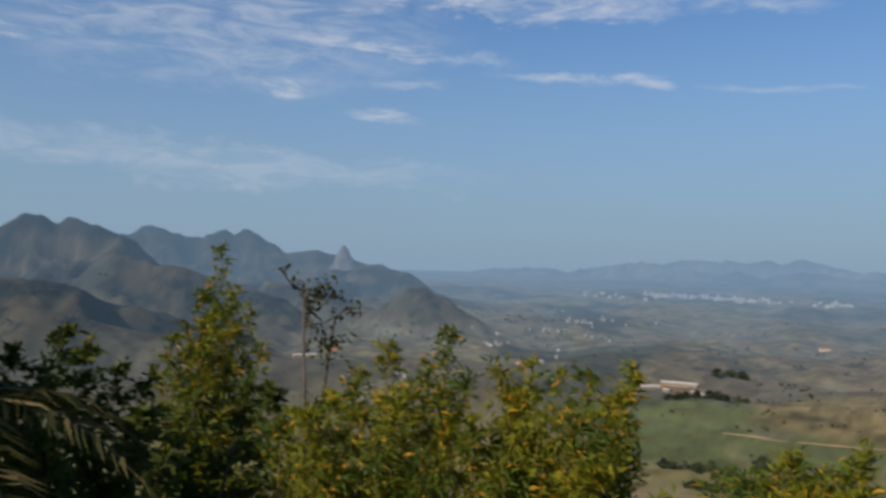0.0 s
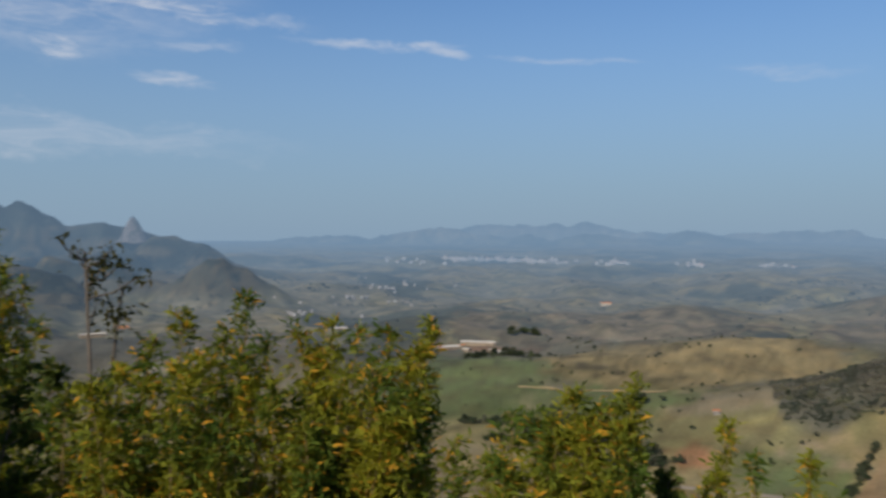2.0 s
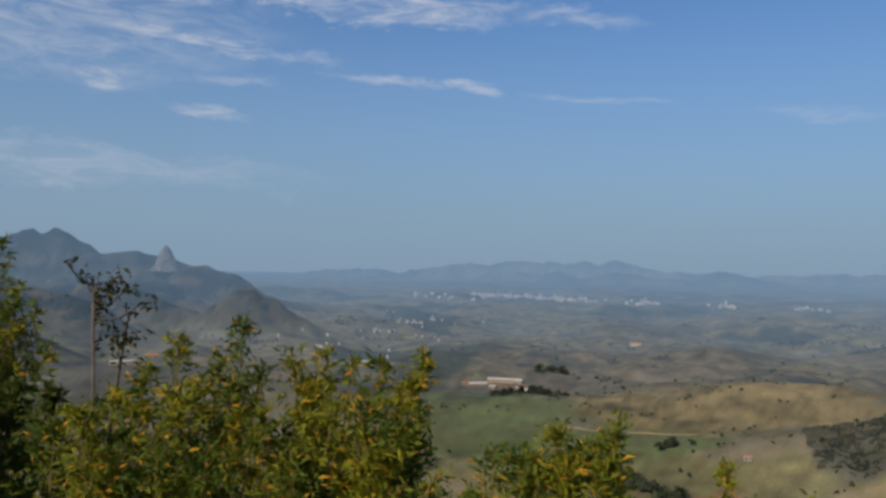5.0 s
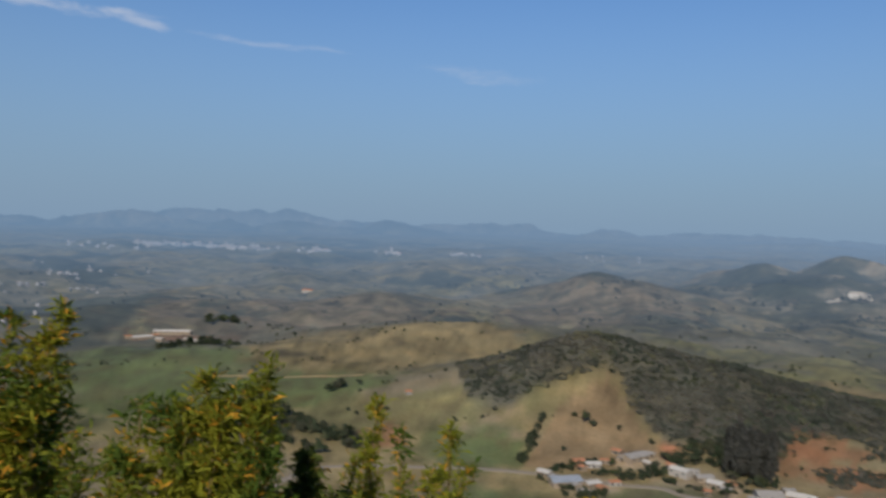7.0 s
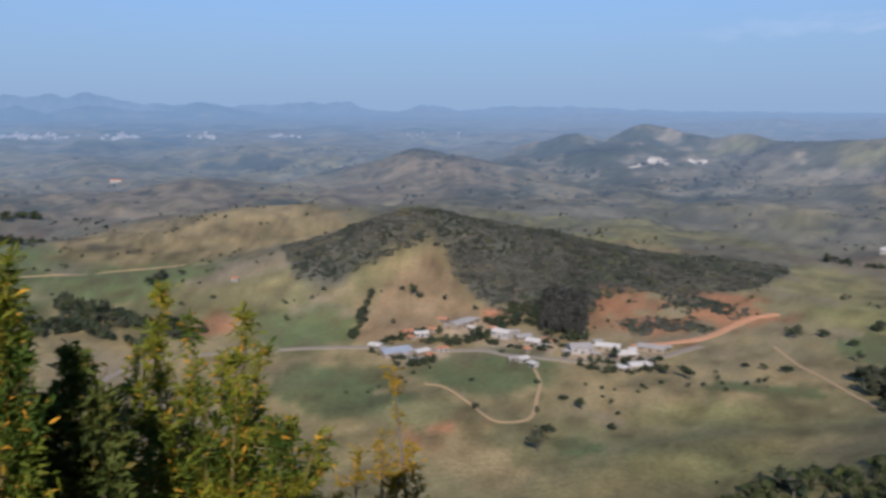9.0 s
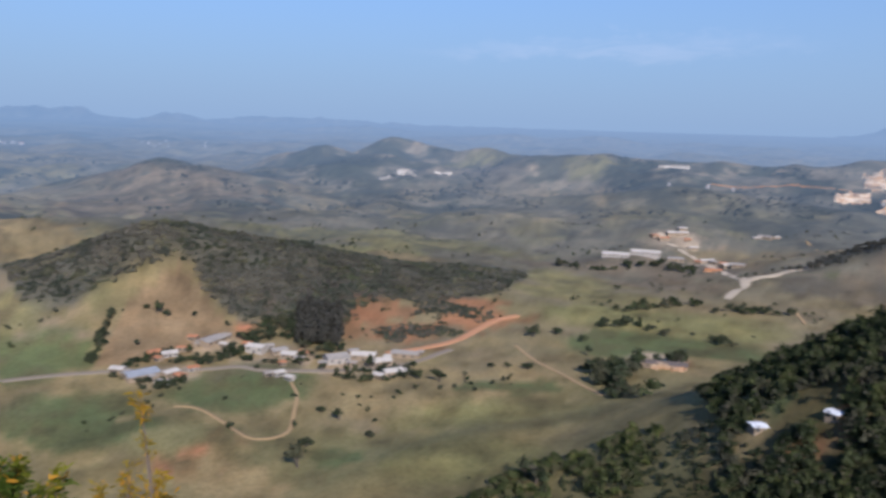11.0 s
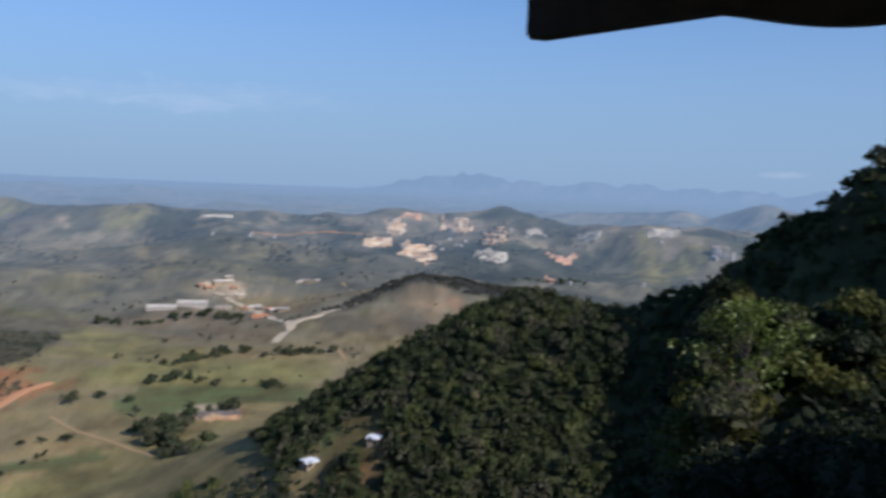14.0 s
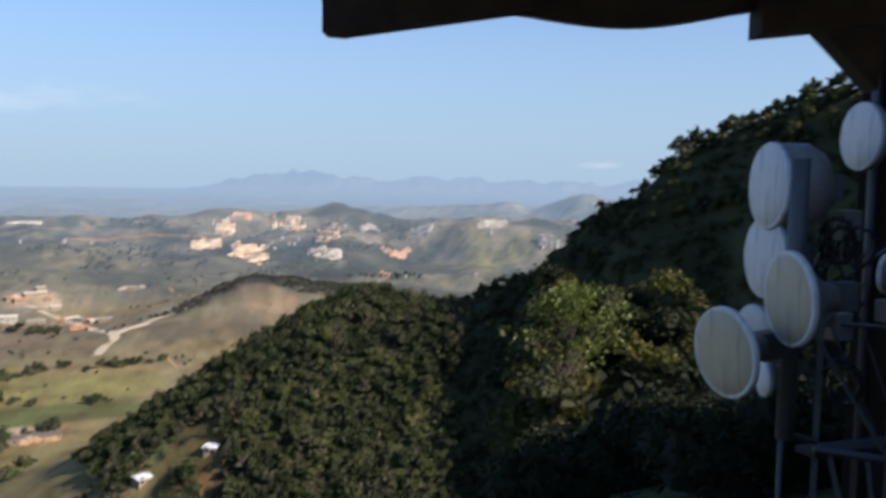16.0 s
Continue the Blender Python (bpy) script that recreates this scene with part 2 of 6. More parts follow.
def land(x, y):
    """Height of the ground on arrays of x and y."""
    x, y = np.asarray(x, float), np.asarray(y, float)
    d = np.hypot(x, y)
    base = plain(d)
    rise, crown_line = np.zeros_like(d), np.zeros_like(d)
    for width, crest in CRESTS:
        best = np.zeros_like(d)
        pts = [(*heading(a, r), EYE_Z + r * math.tan(radians(e)) - float(plain(np.float64(r)))) for a, r, e in crest]
        for (x0, y0, h0), (x1, y1, h1) in zip(pts, pts[1:]):
            ux, uy = x1 - x0, y1 - y0
            k = np.clip(((x - x0) * ux + (y - y0) * uy) / (ux * ux + uy * uy), 0, 1)
            off = np.hypot(x - x0 - k * ux, y - y0 - k * uy) / width
            best = np.maximum(best, np.maximum(h0 + (h1 - h0) * k, 0) * np.exp(-off ** 1.7))
            if width < 150:
                crown_line = np.maximum(crown_line, np.exp(-(off * 2.2) ** 2))
        rise = rise + best ** 4
    rise = rise ** 0.25
    rough = fractal(x, y, 190, 5, 3)
    spurs = 1 - np.abs(fractal(x, y, 420, 4, 21)) * 1.3
    roll = np.interp(d, (250, 400, 450, 520, 1000, 1400, 2600, 3800), (0.5, 0.4, 0.12, 0.12, 1, 1.5, 1.2, 0))
    gully = 0.5 * np.clip((d - 1050) / 300, 0, 1) * (1 - 0.85 * crown_line) * (spurs - 0.55)
    peaks = 34 * np.clip((d - 3400) / 300, 0, 1) * (1 - np.abs(fractal(x, y, 160, 4, 33)) * 1.6) * np.clip(rise / 30, 0, 1)
    west = np.clip((d - 1150) / 150, 0, 1) * np.clip((0.06 * d - x) / (0.06 * d), 0, 1)
    gully = gully - west * (1 - 0.75 * crown_line) * 0.42 * (np.abs(fractal(x, y, 150, 5, 41, 0.62)) - 0.3)
    h = base + rise * (1 + gully) + peaks * 0.5 + 12.0 * roll * rough * np.exp(-rise / 60) + 0.035 * rise * rough
    # the mountain that the lookout stands on
    az = np.degrees(np.arctan2(x, y))
    az = np.where(az < -90, az + 360, az)
    steep = np.interp(az, (-90, -40, 98, 110, 118, 130, 150, 200, 240, 270), (0.25, 0.75, 0.75, 0.46, 0.33, 0.26, 0.12, 0.02, 0.05, 0.25))
    own = -0.1 - steep * np.maximum(d - 1.6, 0) * (1 + 0.12 * fractal(x, y, 40, 3, 9)) - 0.004 * np.maximum(d - 150, 0) ** 2
    s = 6.0
    m = np.maximum(h, own)
    return m + s * np.log(np.exp((h - m) / s) + np.exp((own - m) / s)) * np.clip((d - 60) / 60, 0, 1)


def land_at(x, y):
    return float(land(np.array([x]), np.array([y]))[0])


# ---- land cover ----
DRY, OLIVE, GREEN = (0.262, 0.196, 0.092), (0.184, 0.16, 0.07), (0.114, 0.13, 0.052)
SCRUB, WOOD, RED = (0.10, 0.088, 0.062), (0.05, 0.052, 0.034), (0.31, 0.15, 0.072)
BROWN, PALE, HAY = (0.16, 0.125, 0.08), (0.38, 0.29, 0.19), (0.20, 0.18, 0.072)
# patches: azimuth, distance, half widths in degrees and metres, colour, ragged edge
PATCHES = [
    (-8, 1080, 10, 130, SCRUB, 0.5), (-22, 1000, 12, 240, SCRUB, 0.5), (1, 1120, 5, 90, BROWN, 0.5),
    (45.5, 478, 3.2, 16, PALE, 0.8), (48.5, 530, 3.0, 16, PALE, 0.8), (52.8, 500, 3.0, 22, PALE, 0.8), (59.5, 486, 4.0, 20, PALE, 0.7), (61.2, 462, 1.6, 9, PALE, 0.6), (81.5, 1050, 3, 40, PALE, 0.8), (83.6, 935, 2.4, 40, PALE, 0.8), (16.6, 1070, 3.0, 24, RED, 0.8), (90.0, 284, 1.8, 9, RED, 0.9), (88.4, 290, 2.2, 9, GREEN, 0.9), (85.6, 290, 1.6, 12, DRY, 0.8),
    (15, 830, 7, 150, GREEN, 0.3), (26, 720, 8, 60, GREEN, 0.4), (34, 620, 8, 70, OLIVE, 0.3), (20, 950, 3.5, 40, SCRUB, 0.5),
    (30, 900, 9, 120, DRY, 0.4), (36, 930, 4, 90, DRY, 0.4),
    (31.5, 560, 1.6, 22, RED, 0.6), (37.5, 545, 4.4, 60, GREEN, 0.3),
    (50.5, 450, 5.0, 38, GREEN, 0.35), (38.5, 430, 4, 40, GREEN, 0.4), (47.5, 352, 3.6, 20, RED, 0.7), (51, 330, 5, 30, DRY, 0.5), (45, 380, 4, 22, OLIVE, 0.5),
    (61.5, 560, 4.6, 44, RED, 0.75), (66.5, 600, 4.5, 44, RED, 0.75), (61.5, 612, 4.6, 30, RED, 0.9), (66.5, 640, 3.6, 24, RED, 0.9), (50.6, 556, 1.0, 14, RED, 0.6), (52.4, 600, 0.5, 30, RED, 0.5),
    (83.3, 570, 6.5, 26, GREEN, 0.2), (77, 560, 4, 40, GREEN, 0.3), (84, 650, 7, 45, OLIVE, 0.2), (75, 720, 7, 50, OLIVE, 0.3), (72, 480, 5, 40, DRY, 0.4), (85, 500, 4, 22, DRY, 0.3),
    (80.8, 522, 1.4, 11, RED, 0.5), (80, 530, 2.0, 12, PALE, 0.5), (64, 430, 8, 60, DRY, 0.3), (60, 350, 9, 40, OLIVE, 0.3), (70, 390, 7, 30, OLIVE, 0.3),
    (92.5, 850, 4.5, 50, BROWN, 0.3), (89.5, 820, 2.2, 34, SCRUB, 0.3), (95.2, 900, 2.6, 45, (0.175, 0.13, 0.082), 0.3), (97.0, 905, 1.0, 26, (0.20, 0.125, 0.075), 0.6), (94.2, 850, 1.3, 26, SCRUB, 0.3), (90.2, 872, 2.2, 9, GREEN, 0.4), (78, 900, 9, 60, BROWN, 0.4), (87, 980, 4, 60, DRY, 0.4),
    (81.5, 640, 6.8, 38, HAY, 0.2), (75.5, 640, 3.5, 40, HAY, 0.3), (73.5, 800, 6, 60, OLIVE, 0.3), (80, 820, 5, 30, BROWN, 0.3), (84, 1010, 3, 40, DRY, 0.5), (60, 900, 4.5, 26, HAY, 0.3), (110.6, 1330, 1.6, 90, OLIVE, 0.9), (113.0, 1330, 1.2, 60, OLIVE, 0.9), (74.6, 1520, 1.6, 30, OLIVE, 0.8), (66.5, 1640, 2.6, 40, OLIVE, 0.8),
    (65.5, 392, 6, 18, HAY, 0.3), (66, 330, 6, 18, HAY, 0.4), (70, 440, 4, 14, GREEN, 0.6), (58, 345, 3, 16, GREEN, 0.6), (41, 395, 3.6, 16, GREEN, 0.5),
    (45.6, 1360, 7, 120, BROWN, 0.6), (60, 1050, 8, 130, OLIVE, 0.7), (53, 1150, 3, 50, SCRUB, 0.8), (64, 1120, 3, 40, SCRUB, 0.8), (61.5, 860, 3, 40, DRY, 0.3), (25, 1250, 9, 200, BROWN, 0.7), (84.5, 300, 2.0, 14, DRY, 0.7), (95, 255, 2.2, 14, DRY, 0.7),
]
# woods: azimuth, distance, half widths
WOODS = [(56.4, 1720, 2.6, 90), (61.2, 1730, 2.0, 90), (30, 1330, 3.4, 50), (45.8, 1480, 1.5, 50), (48.5, 1440, 1.8, 40), (17.5, 960, 1.6, 28), (13, 1290, 3, 30),
         (60, 1680, 4.5, 140), (58.5, 1560, 3.0, 130), (72, 1540, 1.6, 60), (66, 1330, 4, 60), (77.6, 1480, 0.9, 60), (83, 1500, 1.4, 70), (91, 1330, 3.2, 55), (98.5, 1300, 4.5, 90), (105, 1240, 5, 120), (103.5, 1500, 2.2, 90), (112, 1280, 1.6, 90)]


def hill_wood(az, d, n):
    """Where the dry forest of the round hill grows, above 0; n roughens its lower edge."""
    front = np.interp(az, (35.6, 36.2, 36.8, 39.4, 41.9, 44.0, 46.3, 47.4, 48.0, 49.5, 50.4, 51.2, 53.5, 54.9, 57.6, 58.4, 61.4, 65.5, 68.0, 69.4, 70.8), (800, 684, 634, 618, 637, 648, 660, 650, 618, 592, 574, 574, 586, 560, 560, 630, 652, 650, 668, 705, 790))
    return np.minimum(np.minimum(d - front + 7 * n, 830 - d), np.minimum(az - 35.9, 70.8 - az) * 30) / 10


def spur_wood(az, d, n):
    """The dark scrub along the crest of the brown hill, above 0."""
    crest = np.interp(az, (86, 87.5, 89.4, 92.4, 94.6, 98.2, 101), (862, 872, 893, 934, 966, 985, 1000))
    return np.minimum(d - crest + np.interp(az, (87, 94, 97, 100), (2, 22, 46, 60)) + 6 * n, np.minimum(np.minimum(1110, crest + np.interp(az, (87, 90, 93, 95), (6, 14, 40, 130))) - d, (az - 86.8) * 14)) / 8


def meadow(az, d):
    """Inside (above 0) or outside the bare three-cornered meadow on the dark hill."""
    def side(p, q):
        return ((az - p[0]) * (q[1] - p[1]) - (d - p[1]) * (q[0] - p[0])) / 400
    ring = [(40.8, 502), (43.3, 614), (46.6, 653), (50.3, 551), (44.6, 502)]
    return np.min([side(p, q) for p, q in zip(ring, ring[1:] + ring[:1])], axis=0)


def blend(a, b, w):
    return a + (np.array(b) - a) * w[:, None]


def inside(az, d, warp, a0, d0, wa, wd, ragged=0.4):
    r = np.hypot((az - a0) / wa, (d - d0) / wd) + warp * ragged
    return np.clip((1.12 - r) / 0.24, 0, 1)


def cover(x, y, z):
    """Colour of the ground on arrays of x and y."""
    d = np.hypot(x, y)
    az = np.degrees(np.arctan2(x, y))
    big, mid, small = fractal(x, y, 420, 4, 51), fractal(x, y, 90, 4, 61, 0.6), fractal(x, y, 14, 3, 71, 0.6)
    c = np.tile(np.array(OLIVE), (len(x), 1))
    c = blend(c, DRY, np.clip(0.45 + 0.9 * big, 0, 1) * 0.8)
    c = blend(c, BROWN, np.clip(mid * 1.2 - 0.1, 0, 1) * 0.75)
    c = blend(c, SCRUB, np.clip(fractal(x, y, 200, 5, 81, 0.62) * 2.4 - 0.55, 0, 1) * np.clip((d - 700) / 400, 0, 1) * 0.75)
    # Haze put into the ground colour: duller and greyer beyond 620 m.
    c = blend(c, (0.132, 0.116, 0.078), np.clip((d - 620) / 260, 0, 1) * np.clip(0.7 + 0.7 * mid, 0.3, 0.92))
    mountain = np.clip((z - plain(d) - 14) / 25, 0, 1) * np.clip((d - np.where(az < 3, 800, 1150)) / 200, 0, 1)
    east = np.clip((az - 3) / 3, 0, 1)
    c = blend(c, (0.128, 0.11, 0.078), mountain * east * 0.85)
    c = blend(c, WOOD, mountain * east * np.clip(5.0 * fractal(az * 24, d, 120, 5, 91, 0.6) - 0.3, 0, 1) * 0.92)
    c = blend(c, (0.22, 0.178, 0.115), mountain * east * np.clip(4.0 * fractal(az * 24, d, 110, 4, 95, 0.55) - 0.8, 0, 1) * 0.75)
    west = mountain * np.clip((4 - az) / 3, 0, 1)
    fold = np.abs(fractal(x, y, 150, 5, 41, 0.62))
    # Dark tone for woods and for shaded gully sides; high is a sight angle.
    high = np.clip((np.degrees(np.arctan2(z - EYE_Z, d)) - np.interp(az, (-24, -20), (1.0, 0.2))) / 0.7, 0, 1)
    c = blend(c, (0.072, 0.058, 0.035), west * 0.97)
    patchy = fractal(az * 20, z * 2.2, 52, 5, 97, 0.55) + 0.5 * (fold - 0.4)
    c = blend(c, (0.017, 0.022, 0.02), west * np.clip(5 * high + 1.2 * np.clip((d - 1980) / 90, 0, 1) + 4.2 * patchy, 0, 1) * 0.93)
    c = blend(c, (0.05, 0.054, 0.04), np.clip(5 * (fractal(x, y, 170, 4, 83, 0.55) - 0.38), 0, 1) * np.clip((d - 900) / 150, 0, 1) * (1 - west) * np.clip((62 - az) / 10, 0, 1) * 0.85)
    for a0, d0, wa, wd in WOODS:
        c = blend(c, WOOD, inside(az, d, mid, a0, d0, wa, wd, 0.7) * 0.8)
    for a0, d0, wa, wd, tint, ragged in PATCHES:
        c = blend(c, tint, inside(az, d, mid + 0.5 * small, a0, d0, wa, wd, ragged) * (0.6 + 0.4 * np.clip(small + 0.6, 0, 1)))
    c = blend(c, (0.238, 0.162, 0.084), np.clip(meadow(az, d) * 60 + 0.5 + mid * 0.2, 0, 1))
    c = blend(c, (0.084, 0.08, 0.06), np.clip(hill_wood(az, d, mid) + 0.5, 0, 1) * 0.92)
    c = blend(c, (0.062, 0.060, 0.044), np.clip(spur_wood(az, d, mid) + 0.5, 0, 1) * 0.9)
    # Darker ground colour under the near forest, so gaps between trees don't show.
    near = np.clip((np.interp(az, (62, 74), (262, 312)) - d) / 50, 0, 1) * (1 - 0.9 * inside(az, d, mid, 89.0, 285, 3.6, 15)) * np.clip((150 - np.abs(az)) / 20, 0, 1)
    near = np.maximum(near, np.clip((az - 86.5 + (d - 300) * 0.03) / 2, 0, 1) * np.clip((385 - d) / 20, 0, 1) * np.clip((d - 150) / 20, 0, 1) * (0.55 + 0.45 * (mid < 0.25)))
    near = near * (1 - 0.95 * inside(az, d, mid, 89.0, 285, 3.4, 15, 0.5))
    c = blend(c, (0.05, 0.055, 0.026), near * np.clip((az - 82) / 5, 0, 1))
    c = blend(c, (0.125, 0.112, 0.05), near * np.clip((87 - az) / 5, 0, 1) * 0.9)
    return np.clip(c * (1 + 0.28 * small[:, None] + 0.22 * mid[:, None]), 0.01, 0.9)


def painted_haze(N, shader, pos):
    """Blue haze put into the surface as emission, growing with distance from the origin."""
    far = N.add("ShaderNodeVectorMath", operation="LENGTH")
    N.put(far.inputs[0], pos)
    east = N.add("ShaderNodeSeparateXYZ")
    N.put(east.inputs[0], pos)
    # the painted haze is lighter and thicker toward +x
    eastward = N.ramp(N.math("DIVIDE", east.outputs[0], far.outputs["Value"]), 0.35, 0.98)
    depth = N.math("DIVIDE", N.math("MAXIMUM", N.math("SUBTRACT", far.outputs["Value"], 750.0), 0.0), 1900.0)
    depth = N.math("MULTIPLY", depth, N.math("MULTIPLY_ADD", eastward, 0.16, 1.0))
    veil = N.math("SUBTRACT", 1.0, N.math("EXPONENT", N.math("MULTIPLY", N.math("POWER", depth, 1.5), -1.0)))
    haze_glow = N.add("ShaderNodeEmission")
    N.put(haze_glow.inputs[0], N.mix(eastward, (0.19, 0.302, 0.44), (0.212, 0.315, 0.445)))
    haze_glow.inputs[1].default_value = 1.0
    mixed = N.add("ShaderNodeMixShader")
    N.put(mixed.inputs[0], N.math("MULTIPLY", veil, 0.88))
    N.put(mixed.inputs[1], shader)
    N.put(mixed.inputs[2], haze_glow.outputs[0])
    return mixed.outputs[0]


def ground_material(name):
    m = bpy.data.materials.new(name)
    m.use_nodes = True
    N = Nodes(m.node_tree)
    pos = N.add("ShaderNodeNewGeometry").outputs["Position"]
    tint = N.add("ShaderNodeAttribute", attribute_name="cover").outputs["Color"]
    tuft = N.noise(pos, 0.35, 6.0, 0.65)
    tint = N.mix(N.ramp(tuft, 0.35, 0.7, 0.0, 0.42), tint, N.mix(1.0, tint, (0.45, 0.5, 0.42), "MULTIPLY"))
    stain = N.noise(pos, 0.03, 5.0, 0.6)
    tint = N.mix(N.ramp(stain, 0.4, 0.7, 0.0, 0.4), tint, N.mix(1.0, tint, (1.3, 1.14, 0.98), "MULTIPLY"))
    # copses and scrub grow thicker out in the rough country
    out = N.add("ShaderNodeVectorMath", operation="LENGTH")
    N.put(out.inputs[0], pos)
    wild = N.ramp(out.outputs["Value"], 640.0, 1250.0)
    copse = N.noise(pos, 0.016, 7.0, 0.7)
    tint = N.mix(N.math("MULTIPLY", wild, N.ramp(copse, 0.52, 0.6, 0.0, 0.55)), tint, (0.055, 0.056, 0.04))
    grove = N.noise(pos, 0.0045, 5.0, 0.6)
    tint = N.mix(N.math("MULTIPLY", wild, N.ramp(grove, 0.57, 0.64, 0.0, 0.5)), tint, (0.055, 0.056, 0.042))
    b = N.add("ShaderNodeBsdfPrincipled")
    b.inputs["Roughness"].default_value, b.inputs["Specular IOR Level"].default_value = 0.95, 0.1
    bump = N.add("ShaderNodeBump")
    bump.inputs["Strength"].default_value, bump.inputs["Distance"].default_value = 0.6, 2.0
    N.put(bump.inputs["Height"], tuft)
    N.put(b.inputs["Normal"], bump.outputs[0])
    N.put(b.inputs["Base Color"], tint)
    # far ground glows with painted haze over its own colour
    N.put(N.add("ShaderNodeOutputMaterial").inputs[0], painted_haze(N, b.outputs[0], pos))
    return m


COUNTRY = ground_material("open_country")


def sector(name, az, radii, material):
    """A sheet of ground on a fan of directions and distances."""
    A, R = np.meshgrid(np.radians(az), radii)
    x, y = (R * np.sin(A)).ravel(), (R * np.cos(A)).ravel()
    co = np.stack([x, y, land(x, y)], 1)
    nr, na = len(radii), len(az)
    i = np.arange((nr - 1) * (na - 1))
    i = i // (na - 1) * na + i % (na - 1)
    faces = np.stack([i, i + na, i + na + 1, i + 1], 1)
    me = bpy.data.meshes.new(name)
    me.vertices.add(len(co))
    me.vertices.foreach_set("co", co.ravel())
    me.loops.add(faces.size)
    me.loops.foreach_set("vertex_index", faces.ravel().astype(np.int32))
    me.polygons.add(len(faces))
    me.polygons.foreach_set("loop_start", np.arange(0, faces.size, 4, dtype=np.int32))
    me.polygons.foreach_set("use_smooth", np.ones(len(faces), dtype=bool))
    me.update(calc_edges=True)
    tint = me.color_attributes.new("cover", "FLOAT_COLOR", "POINT")
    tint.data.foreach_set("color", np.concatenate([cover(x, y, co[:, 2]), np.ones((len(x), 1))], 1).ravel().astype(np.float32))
    me.materials.append(material)
    return new(name, me)


fan = np.concatenate([np.arange(-48, 142, 0.3), np.linspace(142, 312, 58)])
near_r = np.concatenate([[0.02], np.geomspace(1.2, 1180, 290)])
far_r = np.concatenate([np.geomspace(1180, 2240, 165), np.geomspace(2260, 4850, 85)])
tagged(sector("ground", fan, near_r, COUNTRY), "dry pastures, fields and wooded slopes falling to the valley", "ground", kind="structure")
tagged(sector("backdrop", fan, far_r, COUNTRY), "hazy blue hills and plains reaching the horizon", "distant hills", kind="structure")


# ---- building helpers ----
def principled(name, color, rough=0.8, metal=0.0, grain=0.25, scale=3.0, bump=0.1, second=None, spec=0.3):
    """A painted, wooden or mineral surface with two scales of variation."""
    m = bpy.data.materials.new(name)
    m.use_nodes = True
    N = Nodes(m.node_tree)
    pos = N.add("ShaderNodeTexCoord").outputs["Object"]
    fine, broad = N.noise(pos, scale * 7, 5.0, 0.65), N.noise(pos, scale, 4.0, 0.6)
    dark = tuple(c * (1 - grain) for c in color)
    tint = N.mix(N.ramp(fine, 0.3, 0.7), dark, color)
    tint = N.mix(N.ramp(broad, 0.45, 0.75, 0.0, 0.8), tint, second or tuple(c * (1 - grain * 0.8) for c in color))
    b = N.add("ShaderNodeBsdfPrincipled")
    N.put(b.inputs["Base Color"], tint)
    N.put(b.inputs["Roughness"], N.ramp(fine, 0.2, 0.8, max(rough - 0.12, 0.05), min(rough + 0.1, 1.0)))
    b.inputs["Metallic"].default_value, b.inputs["Specular IOR Level"].default_value = metal, spec
    if bump:
        n = N.add("ShaderNodeBump")
        n.inputs["Strength"].default_value, n.inputs["Distance"].default_value = bump, 0.02
        N.put(n.inputs["Height"], fine)
        N.put(b.inputs["Normal"], n.outputs[0])
    N.put(N.add("ShaderNodeOutputMaterial").inputs[0], b.outputs[0])
    return m


def foliage(name, a, b, c, clump, through_light=0.3, share=0.2, cell=0.0):
    """Leaves: two greens and a third, rarer tint, mixed leaf by leaf and tree by tree."""
    m = bpy.data.materials.new(name)
    m.use_nodes = True
    N = Nodes(m.node_tree)
    geo = N.add("ShaderNodeNewGeometry")
    rnd = geo.outputs["Random Per Island"]
    tint = N.mix(N.ramp(N.noise(geo.outputs["Position"], clump, 3.0, 0.6), 0.35, 0.65), a, b)
    tint = N.mix(N.ramp(rnd, 1.0 - share - 0.02, 1.0 - share + 0.02), tint, c)
    tint = N.mix(N.ramp(N.math("FRACT", N.math("MULTIPLY", rnd, 7.31)), 0.0, 1.0, 0.0, 0.4), tint, N.mix(1.0, tint, (0.45, 0.5, 0.45), "MULTIPLY"))
    if cell:
        kind = N.add("ShaderNodeTexVoronoi", voronoi_dimensions="2D")
        N.put(kind.inputs["Vector"], geo.outputs["Position"])
        kind.inputs["Scale"].default_value = cell
        apart = N.add("ShaderNodeSeparateColor")
        N.put(apart.inputs[0], kind.outputs["Color"])
        tint = N.mix(N.ramp(apart.outputs[0], 0.5, 0.7, 0.0, 0.65), tint, N.mix(1.0, tint, (0.56, 0.6, 0.58), "MULTIPLY"))
        tint = N.mix(N.ramp(apart.outputs[1], 0.72, 0.8, 0.0, 0.55), tint, N.mix(1.0, tint, (1.7, 1.6, 1.2), "MULTIPLY"))
        tint = N.mix(N.ramp(apart.outputs[2], 0.8, 0.86, 0.0, 0.6), tint, c)
    d = N.add("ShaderNodeBsdfPrincipled")
    d.inputs["Roughness"].default_value, d.inputs["Specular IOR Level"].default_value = 0.7, 0.1
    t = N.add("ShaderNodeBsdfTranslucent")
    N.put(d.inputs["Base Color"], tint)
    N.put(t.inputs[0], N.mix(1.0, tint, (1.2, 1.25, 0.6), "MULTIPLY"))
    mixed = N.add("ShaderNodeMixShader")
    mixed.inputs[0].default_value = through_light
    N.put(mixed.inputs[1], d.outputs[0])
    N.put(mixed.inputs[2], t.outputs[0])
    N.put(N.add("ShaderNodeOutputMaterial").inputs[0], mixed.outputs[0])
    return m


